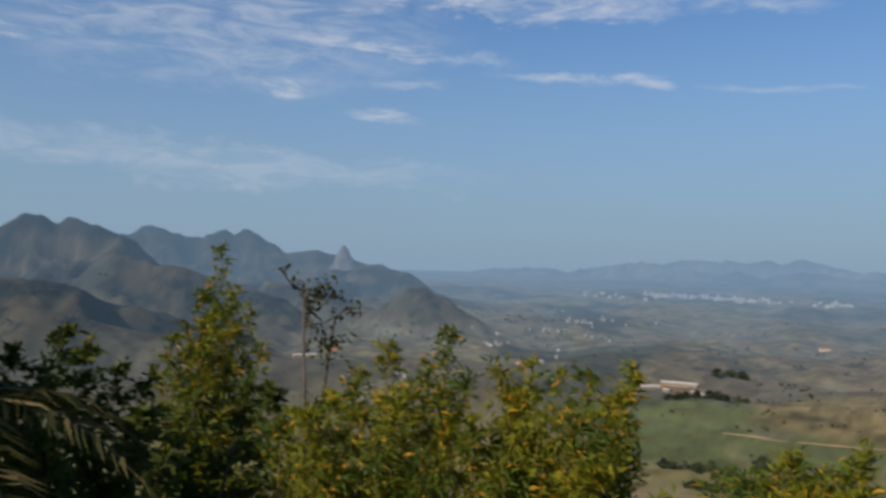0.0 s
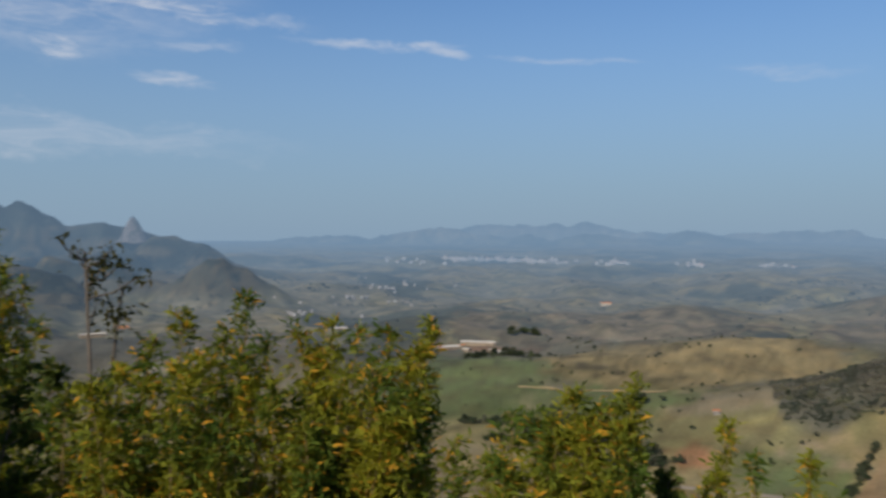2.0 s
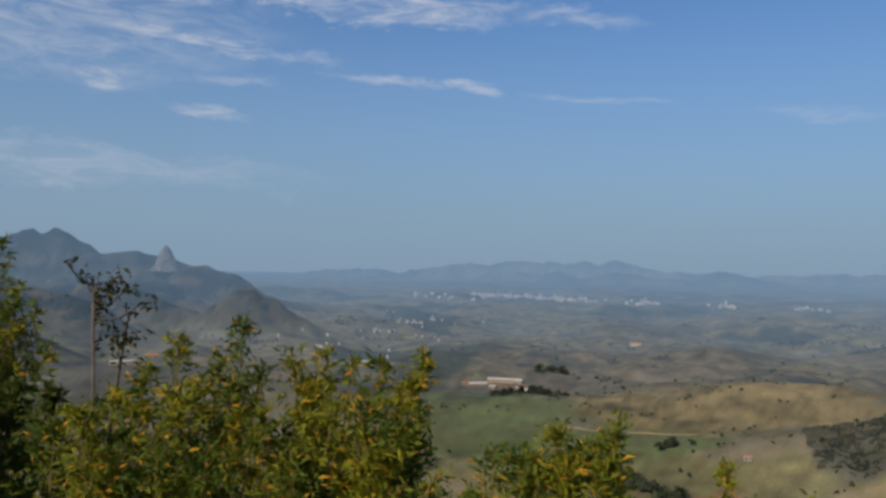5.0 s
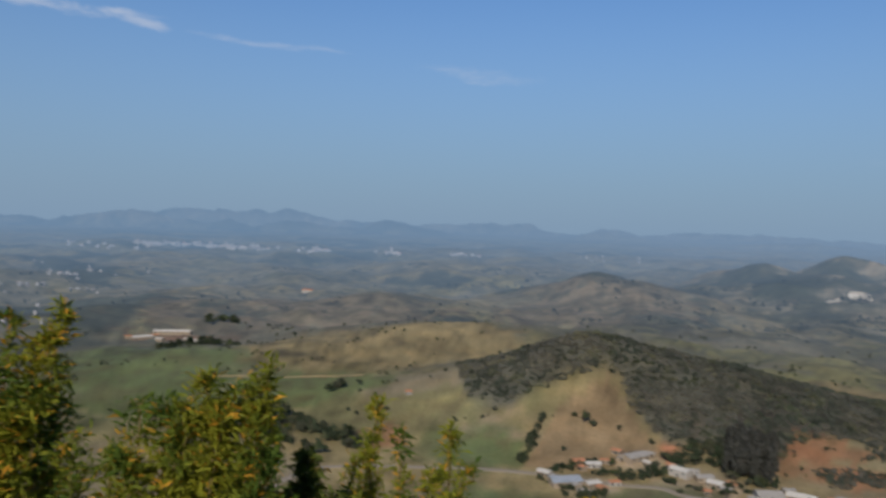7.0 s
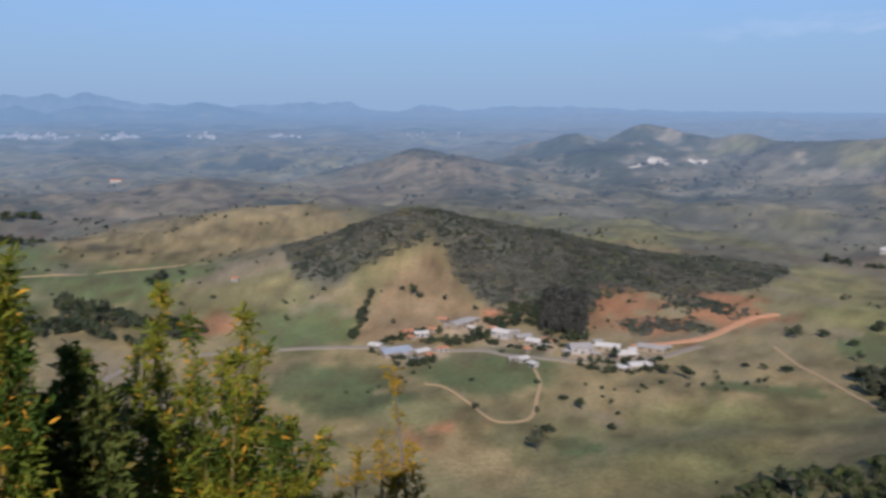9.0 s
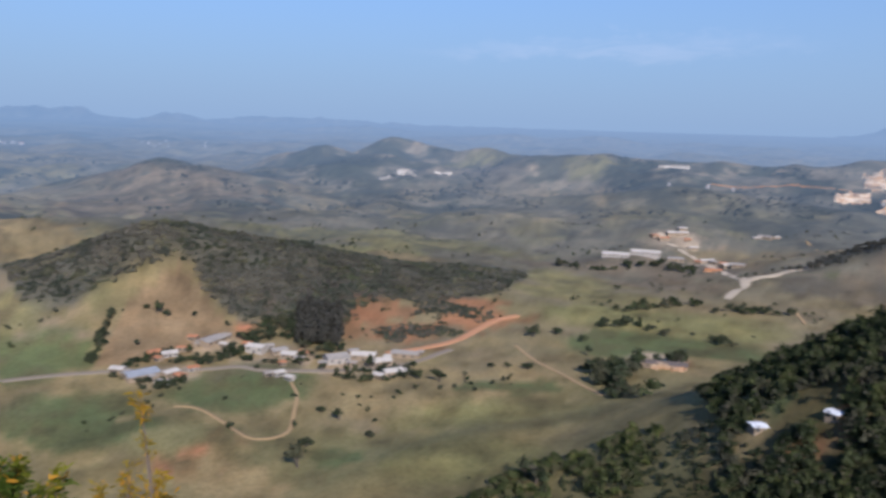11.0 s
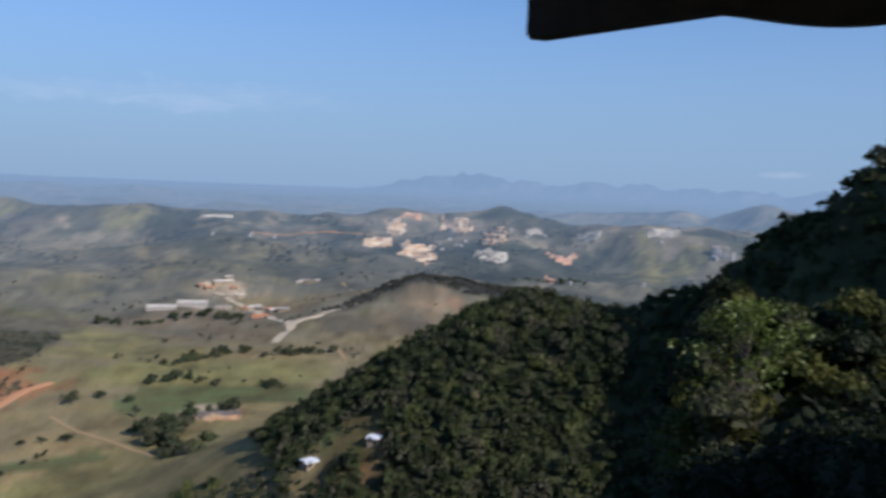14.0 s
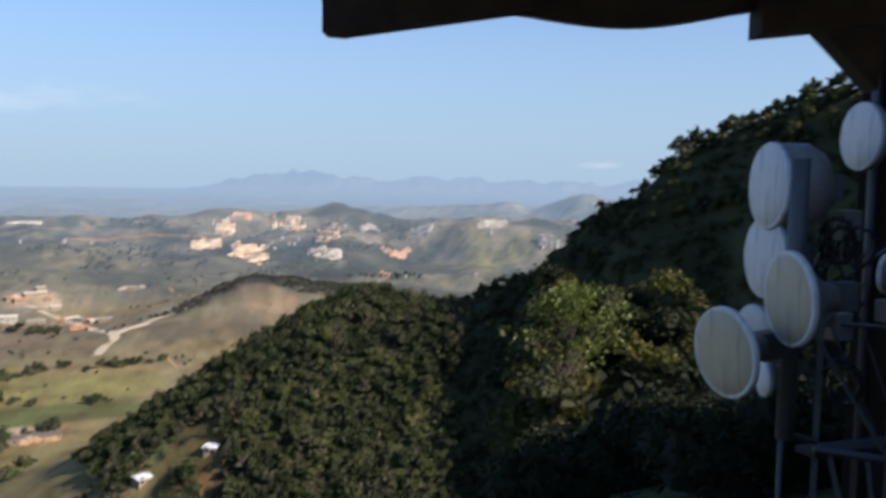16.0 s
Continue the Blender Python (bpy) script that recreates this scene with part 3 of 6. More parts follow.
def mesh_of(name, co, faces, *materials, smooth=False, slots=None):
    me = bpy.data.meshes.new(name)
    me.from_pydata([tuple(p) for p in co], [], [tuple(f) for f in faces])
    for m in materials:
        me.materials.append(m)
    if smooth:
        me.polygons.foreach_set("use_smooth", np.ones(len(me.polygons), dtype=bool))
    if slots is not None:
        me.polygons.foreach_set("material_index", np.array(slots, dtype=np.int32))
    me.update()
    return me


def quads_mesh(name, co, faces, material, smooth=False):
    """A large mesh of quads from arrays."""
    me = bpy.data.meshes.new(name)
    faces = np.asarray(faces, dtype=np.int32)
    me.vertices.add(len(co))
    me.vertices.foreach_set("co", np.asarray(co, dtype=np.float32).ravel())
    me.loops.add(faces.size)
    me.loops.foreach_set("vertex_index", faces.ravel())
    me.polygons.add(len(faces))
    me.polygons.foreach_set("loop_start", np.arange(0, faces.size, 4, dtype=np.int32))
    me.polygons.foreach_set("use_smooth", np.full(len(faces), smooth))
    me.update(calc_edges=True)
    me.materials.append(material)
    return me


def part(name, bm, material, parent, label=""):
    """Links a bmesh, or a ready mesh, as one object under a thing or part."""
    if isinstance(bm, bpy.types.Mesh):
        me = bm
    else:
        me = bpy.data.meshes.new(name)
        bm.normal_update()
        bm.to_mesh(me)
        bm.free()
        me.materials.append(material)
    ob = new(name, me)
    ob.parent = parent
    return tagged(ob, label)


def box(bm, x0, y0, z0, x1, y1, z1, bevel=0.0, m=None):
    made = bmesh.ops.create_cube(bm, size=1.0)["verts"]
    for v in made:
        v.co = Vector((x0 + (v.co.x + 0.5) * (x1 - x0), y0 + (v.co.y + 0.5) * (y1 - y0), z0 + (v.co.z + 0.5) * (z1 - z0)))
    if bevel:
        edges = list({e for v in made for e in v.link_edges})
        made = bmesh.ops.bevel(bm, geom=edges, offset=bevel, segments=2, profile=0.5, affect="EDGES")["verts"]
    if m is not None:
        bmesh.ops.transform(bm, matrix=m, verts=list(made))
    return bm


def tube(bm, pts, radii, sides=8):
    """A tapered tube along points, with closed ends."""
    rings = []
    for k, p in enumerate(pts):
        p = Vector(p)
        t = (Vector(pts[min(k + 1, len(pts) - 1)]) - Vector(pts[max(k - 1, 0)])).normalized()
        side = t.cross(Vector((0, 0, 1)) if abs(t.z) < 0.9 else Vector((1, 0, 0))).normalized()
        up = side.cross(t)
        rings.append([bm.verts.new(p + radii[k] * (math.cos(a) * side + math.sin(a) * up)) for a in (2 * math.pi * i / sides for i in range(sides))])
    for a, b in zip(rings, rings[1:]):
        for i in range(sides):
            f = bm.faces.new((a[i], a[(i + 1) % sides], b[(i + 1) % sides], b[i]))
            f.smooth = sides > 5
    bm.faces.new(rings[0][::-1])
    bm.faces.new(rings[-1])
    return bm


# ---- trees ----
BARK = principled("bark", (0.12, 0.095, 0.07), 0.9, grain=0.45, scale=1.5)
LEAF_WOOD = foliage("forest_leaves", (0.03, 0.041, 0.02), (0.092, 0.105, 0.045), (0.112, 0.10, 0.07), 0.12, 0.4, 0.14, cell=0.2)
LEAF_FRINGE = foliage("hillside_bush_leaves", (0.055, 0.07, 0.026), (0.11, 0.125, 0.05), (0.15, 0.135, 0.075), 0.14, 0.4, 0.15, cell=0.24)
# Grey-brown scrub, its colour paled further to stand in for haze.
LEAF_DRY = foliage("dry_scrub_leaves", (0.185, 0.168, 0.136), (0.094, 0.108, 0.08), (0.19, 0.168, 0.138), 0.016, 0.5, 0.12, cell=0.1)
# Shaded copy of the forest leaves: shade is put into the colour.
LEAF_SHADED = foliage("shade_toned_leaves", (0.014, 0.019, 0.009), (0.022, 0.028, 0.012), (0.03, 0.03, 0.016), 0.5, 0.15, 0.1)
LEAF_PLANTED = foliage("planted_leaves", (0.056, 0.054, 0.044), (0.07, 0.066, 0.054), (0.085, 0.076, 0.062), 0.3, 0.3, 0.15)
LEAF_FIELD = foliage("field_tree_leaves", (0.034, 0.046, 0.022), (0.052, 0.06, 0.032), (0.075, 0.07, 0.045), 0.1, 0.2, 0.15, cell=0.12)


def crown(rng, radius, tall, lobes, clumps, size, wild=0.85):
    """Leaf clumps over a cluster of lobes: corner points and quads, standing on z = 0."""
    co, faces = [], []
    for k in range(lobes):
        a, r = rng.uniform(0, 2 * math.pi), radius * (0.0 if k == 0 else rng.uniform(0.35, 0.62))
        c = np.array([r * math.cos(a), r * math.sin(a), tall * (0.62 if k == 0 else rng.uniform(0.32, 0.62))])
        lr = radius * rng.uniform(0.42, 0.6) * np.array([1, 1, rng.uniform(0.7, 0.95) * tall / (1.7 * radius)])
        # a dark, lumpy heart
        base = len(co)
        for i in range(2):
            t = math.pi * (0.16 + 0.42 * i)
            for j in range(5):
                p = 2 * math.pi * (j + 0.5 * (i % 2)) / 5
                co.append(c + 0.76 * lr * rng.uniform(0.88, 1.08) * np.array([math.sin(t) * math.cos(p), math.sin(t) * math.sin(p), math.cos(t)]))
        for i in range(1):
            for j in range(5):
                faces.append((base + i * 5 + j, base + i * 5 + 5 + j, base + i * 5 + 5 + (j + 1) % 5, base + i * 5 + (j + 1) % 5))
        for _ in range(clumps // lobes):
            n = rng.normal(size=3)
            n[2] = abs(n[2]) * 1.1 - 0.35
            n /= np.linalg.norm(n)
            p = c + lr * n * rng.uniform(0.82, 1.14)
            n2 = n + rng.normal(size=3) * wild
            n2 /= np.linalg.norm(n2)
            u = np.cross(n2, rng.normal(size=3))
            u /= np.linalg.norm(u)
            v = np.cross(n2, u)
            s = size * rng.uniform(0.55, 1.25)
            base = len(co)
            co += [p - s * u * 0.9, p - s * v * rng.uniform(0.3, 0.6), p + s * u * rng.uniform(0.7, 1.1) + 0.2 * s * n2, p + s * v * rng.uniform(0.4, 0.75)]
            faces.append((base, base + 1, base + 2, base + 3))
    return np.array(co), np.array(faces)


def scatter(name, places, shapes, material, label, category, seed):
    """Many trees or shrubs as one thing that nobody could count. places: x, y, z, size."""
    rng = np.random.default_rng(seed)
    co, faces, n = [], [], 0
    for x, y, z, s in places:
        c, f = shapes[rng.integers(len(shapes))]
        a = rng.uniform(0, 2 * math.pi)
        turn = np.array([[math.cos(a), -math.sin(a), 0], [math.sin(a), math.cos(a), 0], [0, 0, rng.uniform(0.85, 1.25)]]) * s
        co.append(c @ turn.T + (x, y, z))
        faces.append(f + n)
        n += len(c)
    ob = new(name, quads_mesh(name, np.concatenate(co), np.concatenate(faces), material))
    return tagged(ob, label, category, kind="stuff")


rng = np.random.default_rng(5)
AIRY = [crown(np.random.default_rng(90 + k), 1.0, 1.25 + 0.2 * k, 5, 330, 0.105, 1.3) for k in range(4)]
FINE = [crown(rng, 1.0, rng.uniform(1.2, 2.3), 4, 52, 0.25, 1.0) for _ in range(14)]
TINY = [crown(rng, 1.0, 1.7, 1, 17, 0.36, 1.4) for _ in range(10)]
LEAFY = [crown(rng, 1.0, 1.5, 7, 900, 0.06) for _ in range(3)]
SCRUBBY = [crown(rng, 1.0, 1.7, 2, 18, 0.4) for _ in range(6)]
LUSH = [crown(rng, 1.0, 1.5, 7, 380, 0.115) for _ in range(4)]
ROUGH = [crown(rng, 1.0, 1.6, 3, 30, 0.36) for _ in range(6)]


def fill(count, az0, az1, d0, d1, seed, keep, size, skew=1.0):
    """Random places in a stretch of country, kept where keep(az, d, noise) says so; even in area."""
    r = np.random.default_rng(seed)
    az, d = r.uniform(az0, az1, count), np.sqrt(r.uniform(d0 ** 2, d1 ** 2, count))
    x, y = d * np.sin(np.radians(az)), d * np.cos(np.radians(az))
    ok = keep(az, d, fractal(x, y, 60, 3, seed)) > r.uniform(0, 1, count)
    x, y, s = x[ok], y[ok], (size[0] + (size[1] - size[0]) * r.uniform(0, 1, count) ** skew)[ok]
    return np.stack([x, y, land(x, y) - 0.25 * s, s], 1)


def clearing(az, d):
    """Treeless yards round the two huts, lengthened toward the camera to keep them in view."""
    return np.minimum(np.hypot((az - 89.2) / 2.7, (d - 287) / 11), np.minimum(np.hypot((az - 87.0) / 1.1, (d - 277) / 14), np.hypot((az - 91.6) / 0.9, (d - 271) / 13))) > 1


def slope_woods(az, d, n):
    hill = (az > 84.5 - (d - 300) * 0.03) & (d > 205) & (d < 352)
    return np.where(hill & clearing(az, d) & (az < 108.5), 1.0, 0.0)


def fringe_woods(az, d, n):
    fringe = (az > 70) & (az < 94) & (d > 205) & (d < 335 - (az < 84) * 40) & (n > -0.3 + (92 - az) * 0.018 + (d > 270) * 0.25)
    reach = np.interp(az, (64, 69, 73, 78, 82, 86, 91), (258, 296, 324, 324, 302, 286, 272))
    low = (az > 64) & (az < 91) & (d > 200) & (d < reach + 14 * n) & (n > -0.16 + np.maximum(d - reach + 45, 0) * 0.012)
    return np.where((fringe | low) & clearing(az, d) & (az < 84.5 - (d - 300) * 0.03), 1.0, 0.0)


def spur_trees(az, d, n):
    return np.where((az > 108) & (d < 312), 1.0, 0.0)


woods = fill(5600, 82, 109, 205, 352, 11, slope_woods, (1.0, 3.5), 1.7)
scatter("hillside_bushes", fill(4200, 62, 92, 200, 345, 31, fringe_woods, (0.8, 3.0), 1.6), FINE, LEAF_FRINGE, "green trees and bushes scattered over the lower slope", "forest", 31)
scatter("spur_forest", fill(3300, 108, 141, 170, 312, 28, spur_trees, (1.2, 3.1), 1.5), FINE, LEAF_WOOD, "dark forest on the steep spur against the sky", "forest", 32)
order = np.argsort(np.hypot(woods[:, 0] - 290, woods[:, 1] + 20))
scatter("woodland", woods[order[250:]], FINE, LEAF_WOOD, "dense dark green trees covering the steep hillside", "forest", 1)
scatter("slope_thicket", fill(220, 84, 141, 30, 118, 15, lambda az, d, n: np.where(az > 118 - d * 0.2, 1.0, 0.0), (1.5, 3.2)), LUSH, LEAF_SHADED, "shaded thicket on the steep slope below the lookout", "forest", 6)
scatter("near_thicket", fill(64, 100, 141, 11, 30, 18, lambda az, d, n: np.where(az > 103, 1.0, 0.0), (0.9, 1.6)), LEAFY, LEAF_SHADED, "dark thicket in the shade of the building", "forest", 7)

scatter("slope_scrub", fill(1500, 74, 95, 215, 305, 25, lambda az, d, n: np.where(clearing(az, d), np.clip(0.5 + n, 0, 1), np.clip(0.25 + n, 0, 0.6) * (np.hypot((az - 87.1) * 4.8, d - 284) > 5) * (np.hypot((az - 91.7) * 4.8, d - 278) > 5)), (0.6, 1.6)), ROUGH, LEAF_FIELD, "green scrub between the trees below the huts", "shrubs", 25)


def dark_hill(az, d, n):
    return np.where(meadow(az, d) > -0.012, 0.0, np.clip(hill_wood(az, d, n) + 0.4, 0, 1))


HILLY = [crown(rng, 1.0, rng.uniform(0.75, 1.25), 2, 20, 0.38, 1.2) for _ in range(12)]
scatter("hill_woods", fill(9000, 35.5, 71, 550, 815, 12, dark_hill, (1.5, 3.6), 1.4), HILLY, LEAF_DRY, "grey-brown dry scrub forest on the round hill", "forest", 2)
scatter("spur_woods", fill(5200, 86, 104, 850, 1110, 29, lambda az, d, n: np.clip(spur_wood(az, d, n) + 0.3, 0, 1), (1.6, 3.6), 1.4), TINY, LEAF_PLANTED, "dark scrub woods along the crest of the brown hill", "forest", 29)


TALL = [crown(rng, 0.55, 3.6, 4, 60, 0.3) for _ in range(3)]
scatter("plantation", fill(260, 54.5, 57.5, 522, 588, 16, lambda az, d, n: np.ones_like(az), (3.4, 5.4)), TALL, LEAF_PLANTED, "dense dark block of tall planted trees", "plantation", 8)
scatter("bank_scrub", fill(4200, 56.5, 71, 532, 660, 17, lambda az, d, n: np.clip(0.46 + 1.3 * n + (d - 575) / 90, 0, 1) * inside(az, d, n, 63, 590, 7.5, 66) * (d > np.interp(az, (58, 60.8, 63.9, 65.9, 67.6, 68.8, 70.2), (530, 524, 538, 556, 588, 612, 628))), (0.9, 3.0), 1.3), HILLY, LEAF_DRY, "scrub clinging to the red eroded bank", "shrubs", 9)


def far_woods(az, d, n):
    keep = np.zeros_like(az)
    for a0, d0, wa, wd in WOODS:
        keep = np.maximum(keep, np.clip(2.2 - 2.0 * np.hypot((az - a0) / wa, (d - d0) / wd) + 0.6 * n, 0, 1))
    return keep


scatter("far_woods", fill(9000, 8, 108, 860, 1175, 13, far_woods, (2.0, 4.0)), SCRUBBY, LEAF_FIELD, "dark woods on the lower hills across the valley", "forest", 3)


def bushes(az, d, n):
    return np.where(meadow(az, d) > 0, 0.03, np.clip(n * 1.3 - 0.2, 0.02, 1) * np.clip((d - 300) / 500, 0.06, 1))


scatter("scattered_shrubs", fill(4200, -14, 100, 300, 1175, 14, bushes, (0.9, 3.2)), SCRUBBY, LEAF_FIELD, "dark shrubs dotted over the dry pastures", "shrubs", 4)


LEAF_FAR = foliage("hazy_scrub_leaves", (0.05, 0.052, 0.036), (0.036, 0.042, 0.03), (0.08, 0.072, 0.052), 0.02, 0.15, 0.25)
# distance haze is mixed into these leaves as emission
far_nodes = Nodes(LEAF_FAR.node_tree, fresh=False)
far_out = next(n for n in LEAF_FAR.node_tree.nodes if n.type == "OUTPUT_MATERIAL")
far_nodes.put(far_out.inputs[0], painted_haze(far_nodes, far_out.inputs[0].links[0].from_socket, far_nodes.add("ShaderNodeNewGeometry").outputs["Position"]))


def below_crest(az, d):
    x, y = d * np.sin(np.radians(az)), d * np.cos(np.radians(az))
    return land(x * 1.02, y * 1.02) > land(x, y) + 2


def ridge_woods(az, d, n):
    return np.clip(2.4 * n - 0.15, 0, 1) * below_crest(az, d) * (np.hypot((az - 110) / 3.5, (d - 1340) / 110) > 1)


scatter("ridge_woods", fill(12000, 48, 119, 1190, 1620, 19, ridge_woods, (1.8, 3.8)), TINY, LEAF_FAR, "grey-green scrub woods on the quarry ridge", "forest", 21)
scatter("foothill_woods", fill(5200, -5, 48, 1190, 2000, 20, lambda az, d, n: np.clip(2.6 * n - 0.5, 0, 1) * below_crest(az, d), (2.5, 5.0)), TINY, LEAF_FAR, "dark woods in the folds of the far hills", "forest", 22)


def mountain_woods(az, d, n):
    x, y = d * np.sin(np.radians(az)), d * np.cos(np.radians(az))
    up = land(x, y) - plain(d)
    return np.where((up > 22) & (land(x * 1.03, y * 1.03) > land(x, y) + 4), np.clip(3.5 * (fractal(az * 20, land(x, y) * 2.2, 52, 5, 97, 0.55)), 0, 1), 0.0)


scatter("mountain_woods", fill(9000, -36, 3, 1190, 2150, 23, mountain_woods, (2.2, 4.6)), TINY, LEAF_FAR, "dark forest in the gullies of the mountain wall", "forest", 23)


def tree(name, shape, height, label, category="tree"):
    """A tree: tapered trunk with limbs, and a crown of leaf clumps. Height 1 is the crown's size."""
    root = tagged(new(name), label, category)
    c, f = shape
    bm = bmesh.new()
    r = random.Random(len(label) + int(height * 10))
    tube(bm, [(0, 0, -0.6), (0.03, 0.02, 0.15), (-0.02, 0.05, 0.6), (0.03, 0.0, 1.2)], [0.11, 0.09, 0.07, 0.03], 6)
    for k in range(4):
        a = k * 1.6 + r.random()
        tube(bm, [(0, 0, 0.35 + 0.12 * k), (0.25 * math.cos(a), 0.25 * math.sin(a), 0.6 + 0.12 * k), (0.55 * math.cos(a), 0.55 * math.sin(a), 0.85 + 0.13 * k)], [0.05, 0.035, 0.015], 5)
    part("trunk", bm, BARK, root)
    part("crown", quads_mesh("crown", c, f, LEAF_WOOD if "forest" in label else LEAF_FIELD), None, root)
    return root


protos = [tree("forest_tree", FINE[k], 1.0 + k, "dark green broadleaf forest tree on the hillside") for k in range(6)]
for k, i in enumerate(order[:250]):
    x, y, z, s = woods[i]
    m = pose(x, y, z, 0, 0, (k * 137) % 360)
    t = copy_thing(protos[k % 6], m) if k >= 6 else protos[k]
    t.matrix_basis = m @ Matrix.Diagonal((s, s, s * (0.9 + 0.3 * ((k * 31) % 10) / 10), 1))
    tagged(t, group="trees of the hillside forest")

# tall trees that stand out of the wood along the skyline
tall_trees = [tree("forest_tree", AIRY[k], 3.0 + k, "tall forest tree standing out on the skyline") for k in range(4)]
slim = random.Random(17)
SKYLINE = [(118.6, 2.2), (119.7, 1.8), (121.6, 2.6), (122.4, 2.0), (123.4, 2.8), (124.6, 2.0), (126.9, 2.4), (129.6, 2.2), (103.4, 2.2), (101.2, 2.0), (100.2, 1.6), (104.6, 1.7), (98.6, 1.6)]
SKYLINE += [(113.5 + 0.55 * k + slim.uniform(-0.3, 0.3), slim.uniform(0.9, 2.0)) for k in range(40)]
for k, (a, s) in enumerate(SKYLINE):
    d = float(np.interp(a, (97, 103, 106, 111, 114, 120, 126, 132, 140), (331, 331, 335, 297, 303, 289, 279, 269, 250))) + slim.uniform(-5, 2)
    x, y = heading(a, d)
    m = pose(x, y, land_at(x, y) + (0.5 if a < 106 else slim.choice((0.3, 0.8, 1.5))) * s, 0, 0, k * 50)
    t = tall_trees[k] if k < 4 else copy_thing(tall_trees[k % 4], m)
    t.matrix_basis = m @ Matrix.Diagonal((s, s, s * slim.uniform(0.8, 1.4), 1))
    tagged(t, group="trees of the skyline")

# trees standing alone in the fields: azimuth, distance, width
LONE = [(54.4, 338, 12), (55.1, 366, 8), (64.7, 448, 9), (56.1, 409, 6), (57.4, 399, 7), (59.7, 375, 6), (54.2, 392, 4), (72.1, 296, 11), (71.3, 301, 9), (67.3, 425, 4), (71.4, 561, 10), (73.0, 574, 9), (75.3, 518, 7), (74.9, 559, 8), (80.5, 598, 7), (82.4, 610, 4)]
LONE += [(45.0, 588, 9), (45.6, 584, 7), (47.4, 581, 5), (44.4, 596, 6), (59.6, 482, 8), (58.6, 476, 6), (51.4, 540, 10), (50.0, 522, 9), (52.6, 541, 9), (54.3, 545, 10), (55.0, 520, 8), (49.4, 428, 4), (66.8, 447, 4), (68.5, 482, 5), (69.7, 479, 5), (71.1, 476, 8)]
LONE += [(46.6, 462, 6), (44.2, 505, 6), (47.0, 520, 6), (52.6, 492, 5), (54.6, 486, 6), (60.4, 474, 7), (56.2, 478, 5)]
lone = None
for k, (a, d, w) in enumerate(LONE):
    x, y = heading(a, d)
    m = pose(x, y, land_at(x, y) - 0.1, 0, 0, (k * 77) % 360)
    s = w * 0.52
    t = tree("field_tree", FINE[(k + 3) % 8], 1.0, "round dark green tree standing in the dry pasture") if k < 4 else copy_thing(lone[k % 4], m)
    lone = [t] if k == 0 else (lone + [t] if k < 4 else lone)
    t.matrix_basis = m @ Matrix.Diagonal((s, s, s, 1))
    tagged(t, group="trees of the valley fields")


def hedge(label, width, *line, loose=0.25, gap=0.55):
    """A row of bushes along a line of azimuths and distances."""
    r = np.random.default_rng(int(line[0][0] * 10))
    places = []
    for (a0, d0), (a1, d1) in zip(line, line[1:]):
        (x0, y0), (x1, y1) = heading(a0, d0), heading(a1, d1)
        for k in range(int(math.hypot(x1 - x0, y1 - y0) / (width * gap)) + 1):
            t = r.random()
            x, y = x0 + (x1 - x0) * t + r.normal() * width * loose, y0 + (y1 - y0) * t + r.normal() * width * loose
            places.append((x, y, 0.0, width * r.uniform(0.35, 0.75)))
    places = np.array(places)
    places[:, 2] = land(places[:, 0], places[:, 1]) - 0.4
    scatter("hedgerow", places, ROUGH, LEAF_FIELD, label, "hedge", int(line[0][0] * 7))


ROW = "row of dark bushes and trees between two fields"
hedge(ROW, 7, (77.3, 656), (79.4, 689), (81.7, 714), (83.1, 722), loose=0.45, gap=0.5)
hedge(ROW, 7, (83.7, 691), (86.1, 709), (88.5, 716), loose=0.45, gap=0.5)
hedge(ROW, 6, (76.0, 601), (78.0, 617), (79.9, 609), loose=0.45, gap=0.5)
hedge(ROW, 6, (83.5, 592), (85.3, 595), loose=0.45, gap=0.5)
hedge("line of bushes up the edge of the bare meadow", 5, (42.1, 597), (41.6, 568), (40.4, 502))
hedge("thick dark grove beside the red bank", 9, (77.6, 492), (79.6, 508), (82.4, 520))
hedge("thick dark grove beside the red bank", 10, (75.6, 462), (77.2, 474), (78.6, 470), (77.4, 446), (75.8, 438), (77.2, 458))
hedge("thick dark grove beside the red bank", 9, (75.4, 468), (76.9, 481), (77.7, 452), (76.2, 424), (77.5, 415), (79.5, 408))
hedge("dark thicket along the stream", 8, (18.6, 606), (21.6, 608), (24.2, 560), (26.1, 530))
hedge("dark thicket along the stream", 9, (21.6, 676), (23.6, 632), (25.8, 594), (27.8, 562), (29.8, 540), loose=0.5, gap=0.3)
hedge("dark thicket along the stream", 7, (15.0, 650), (17.5, 640), (20.0, 628), (22.8, 622), loose=0.4, gap=0.4)
hedge("dark thicket along the stream", 6, (16.0, 588), (19.0, 592), (22.0, 590), (25.6, 592), loose=0.4, gap=0.4)
hedge("dark grove behind the factory", 12, (18.3, 1165), (19.4, 1180), (20.6, 1158), loose=0.4, gap=0.35)
hedge("dark grove behind the factory", 10, (17.6, 1010), (18.8, 1000), (19.8, 1012), loose=0.5, gap=0.35)
hedge("dark thicket along the stream", 8, (21.3, 677), (22.3, 622), (23.4, 575))
hedge(ROW, 8, (73.0, 876), (76.6, 881), (79.6, 904), (82.2, 889), loose=0.45, gap=0.5)
hedge(ROW, 9, (15.5, 930), (18.5, 945), (20.5, 930), loose=0.45, gap=0.5)
hedge(ROW, 8, (26.5, 700), (29.5, 705), loose=0.45, gap=0.5)


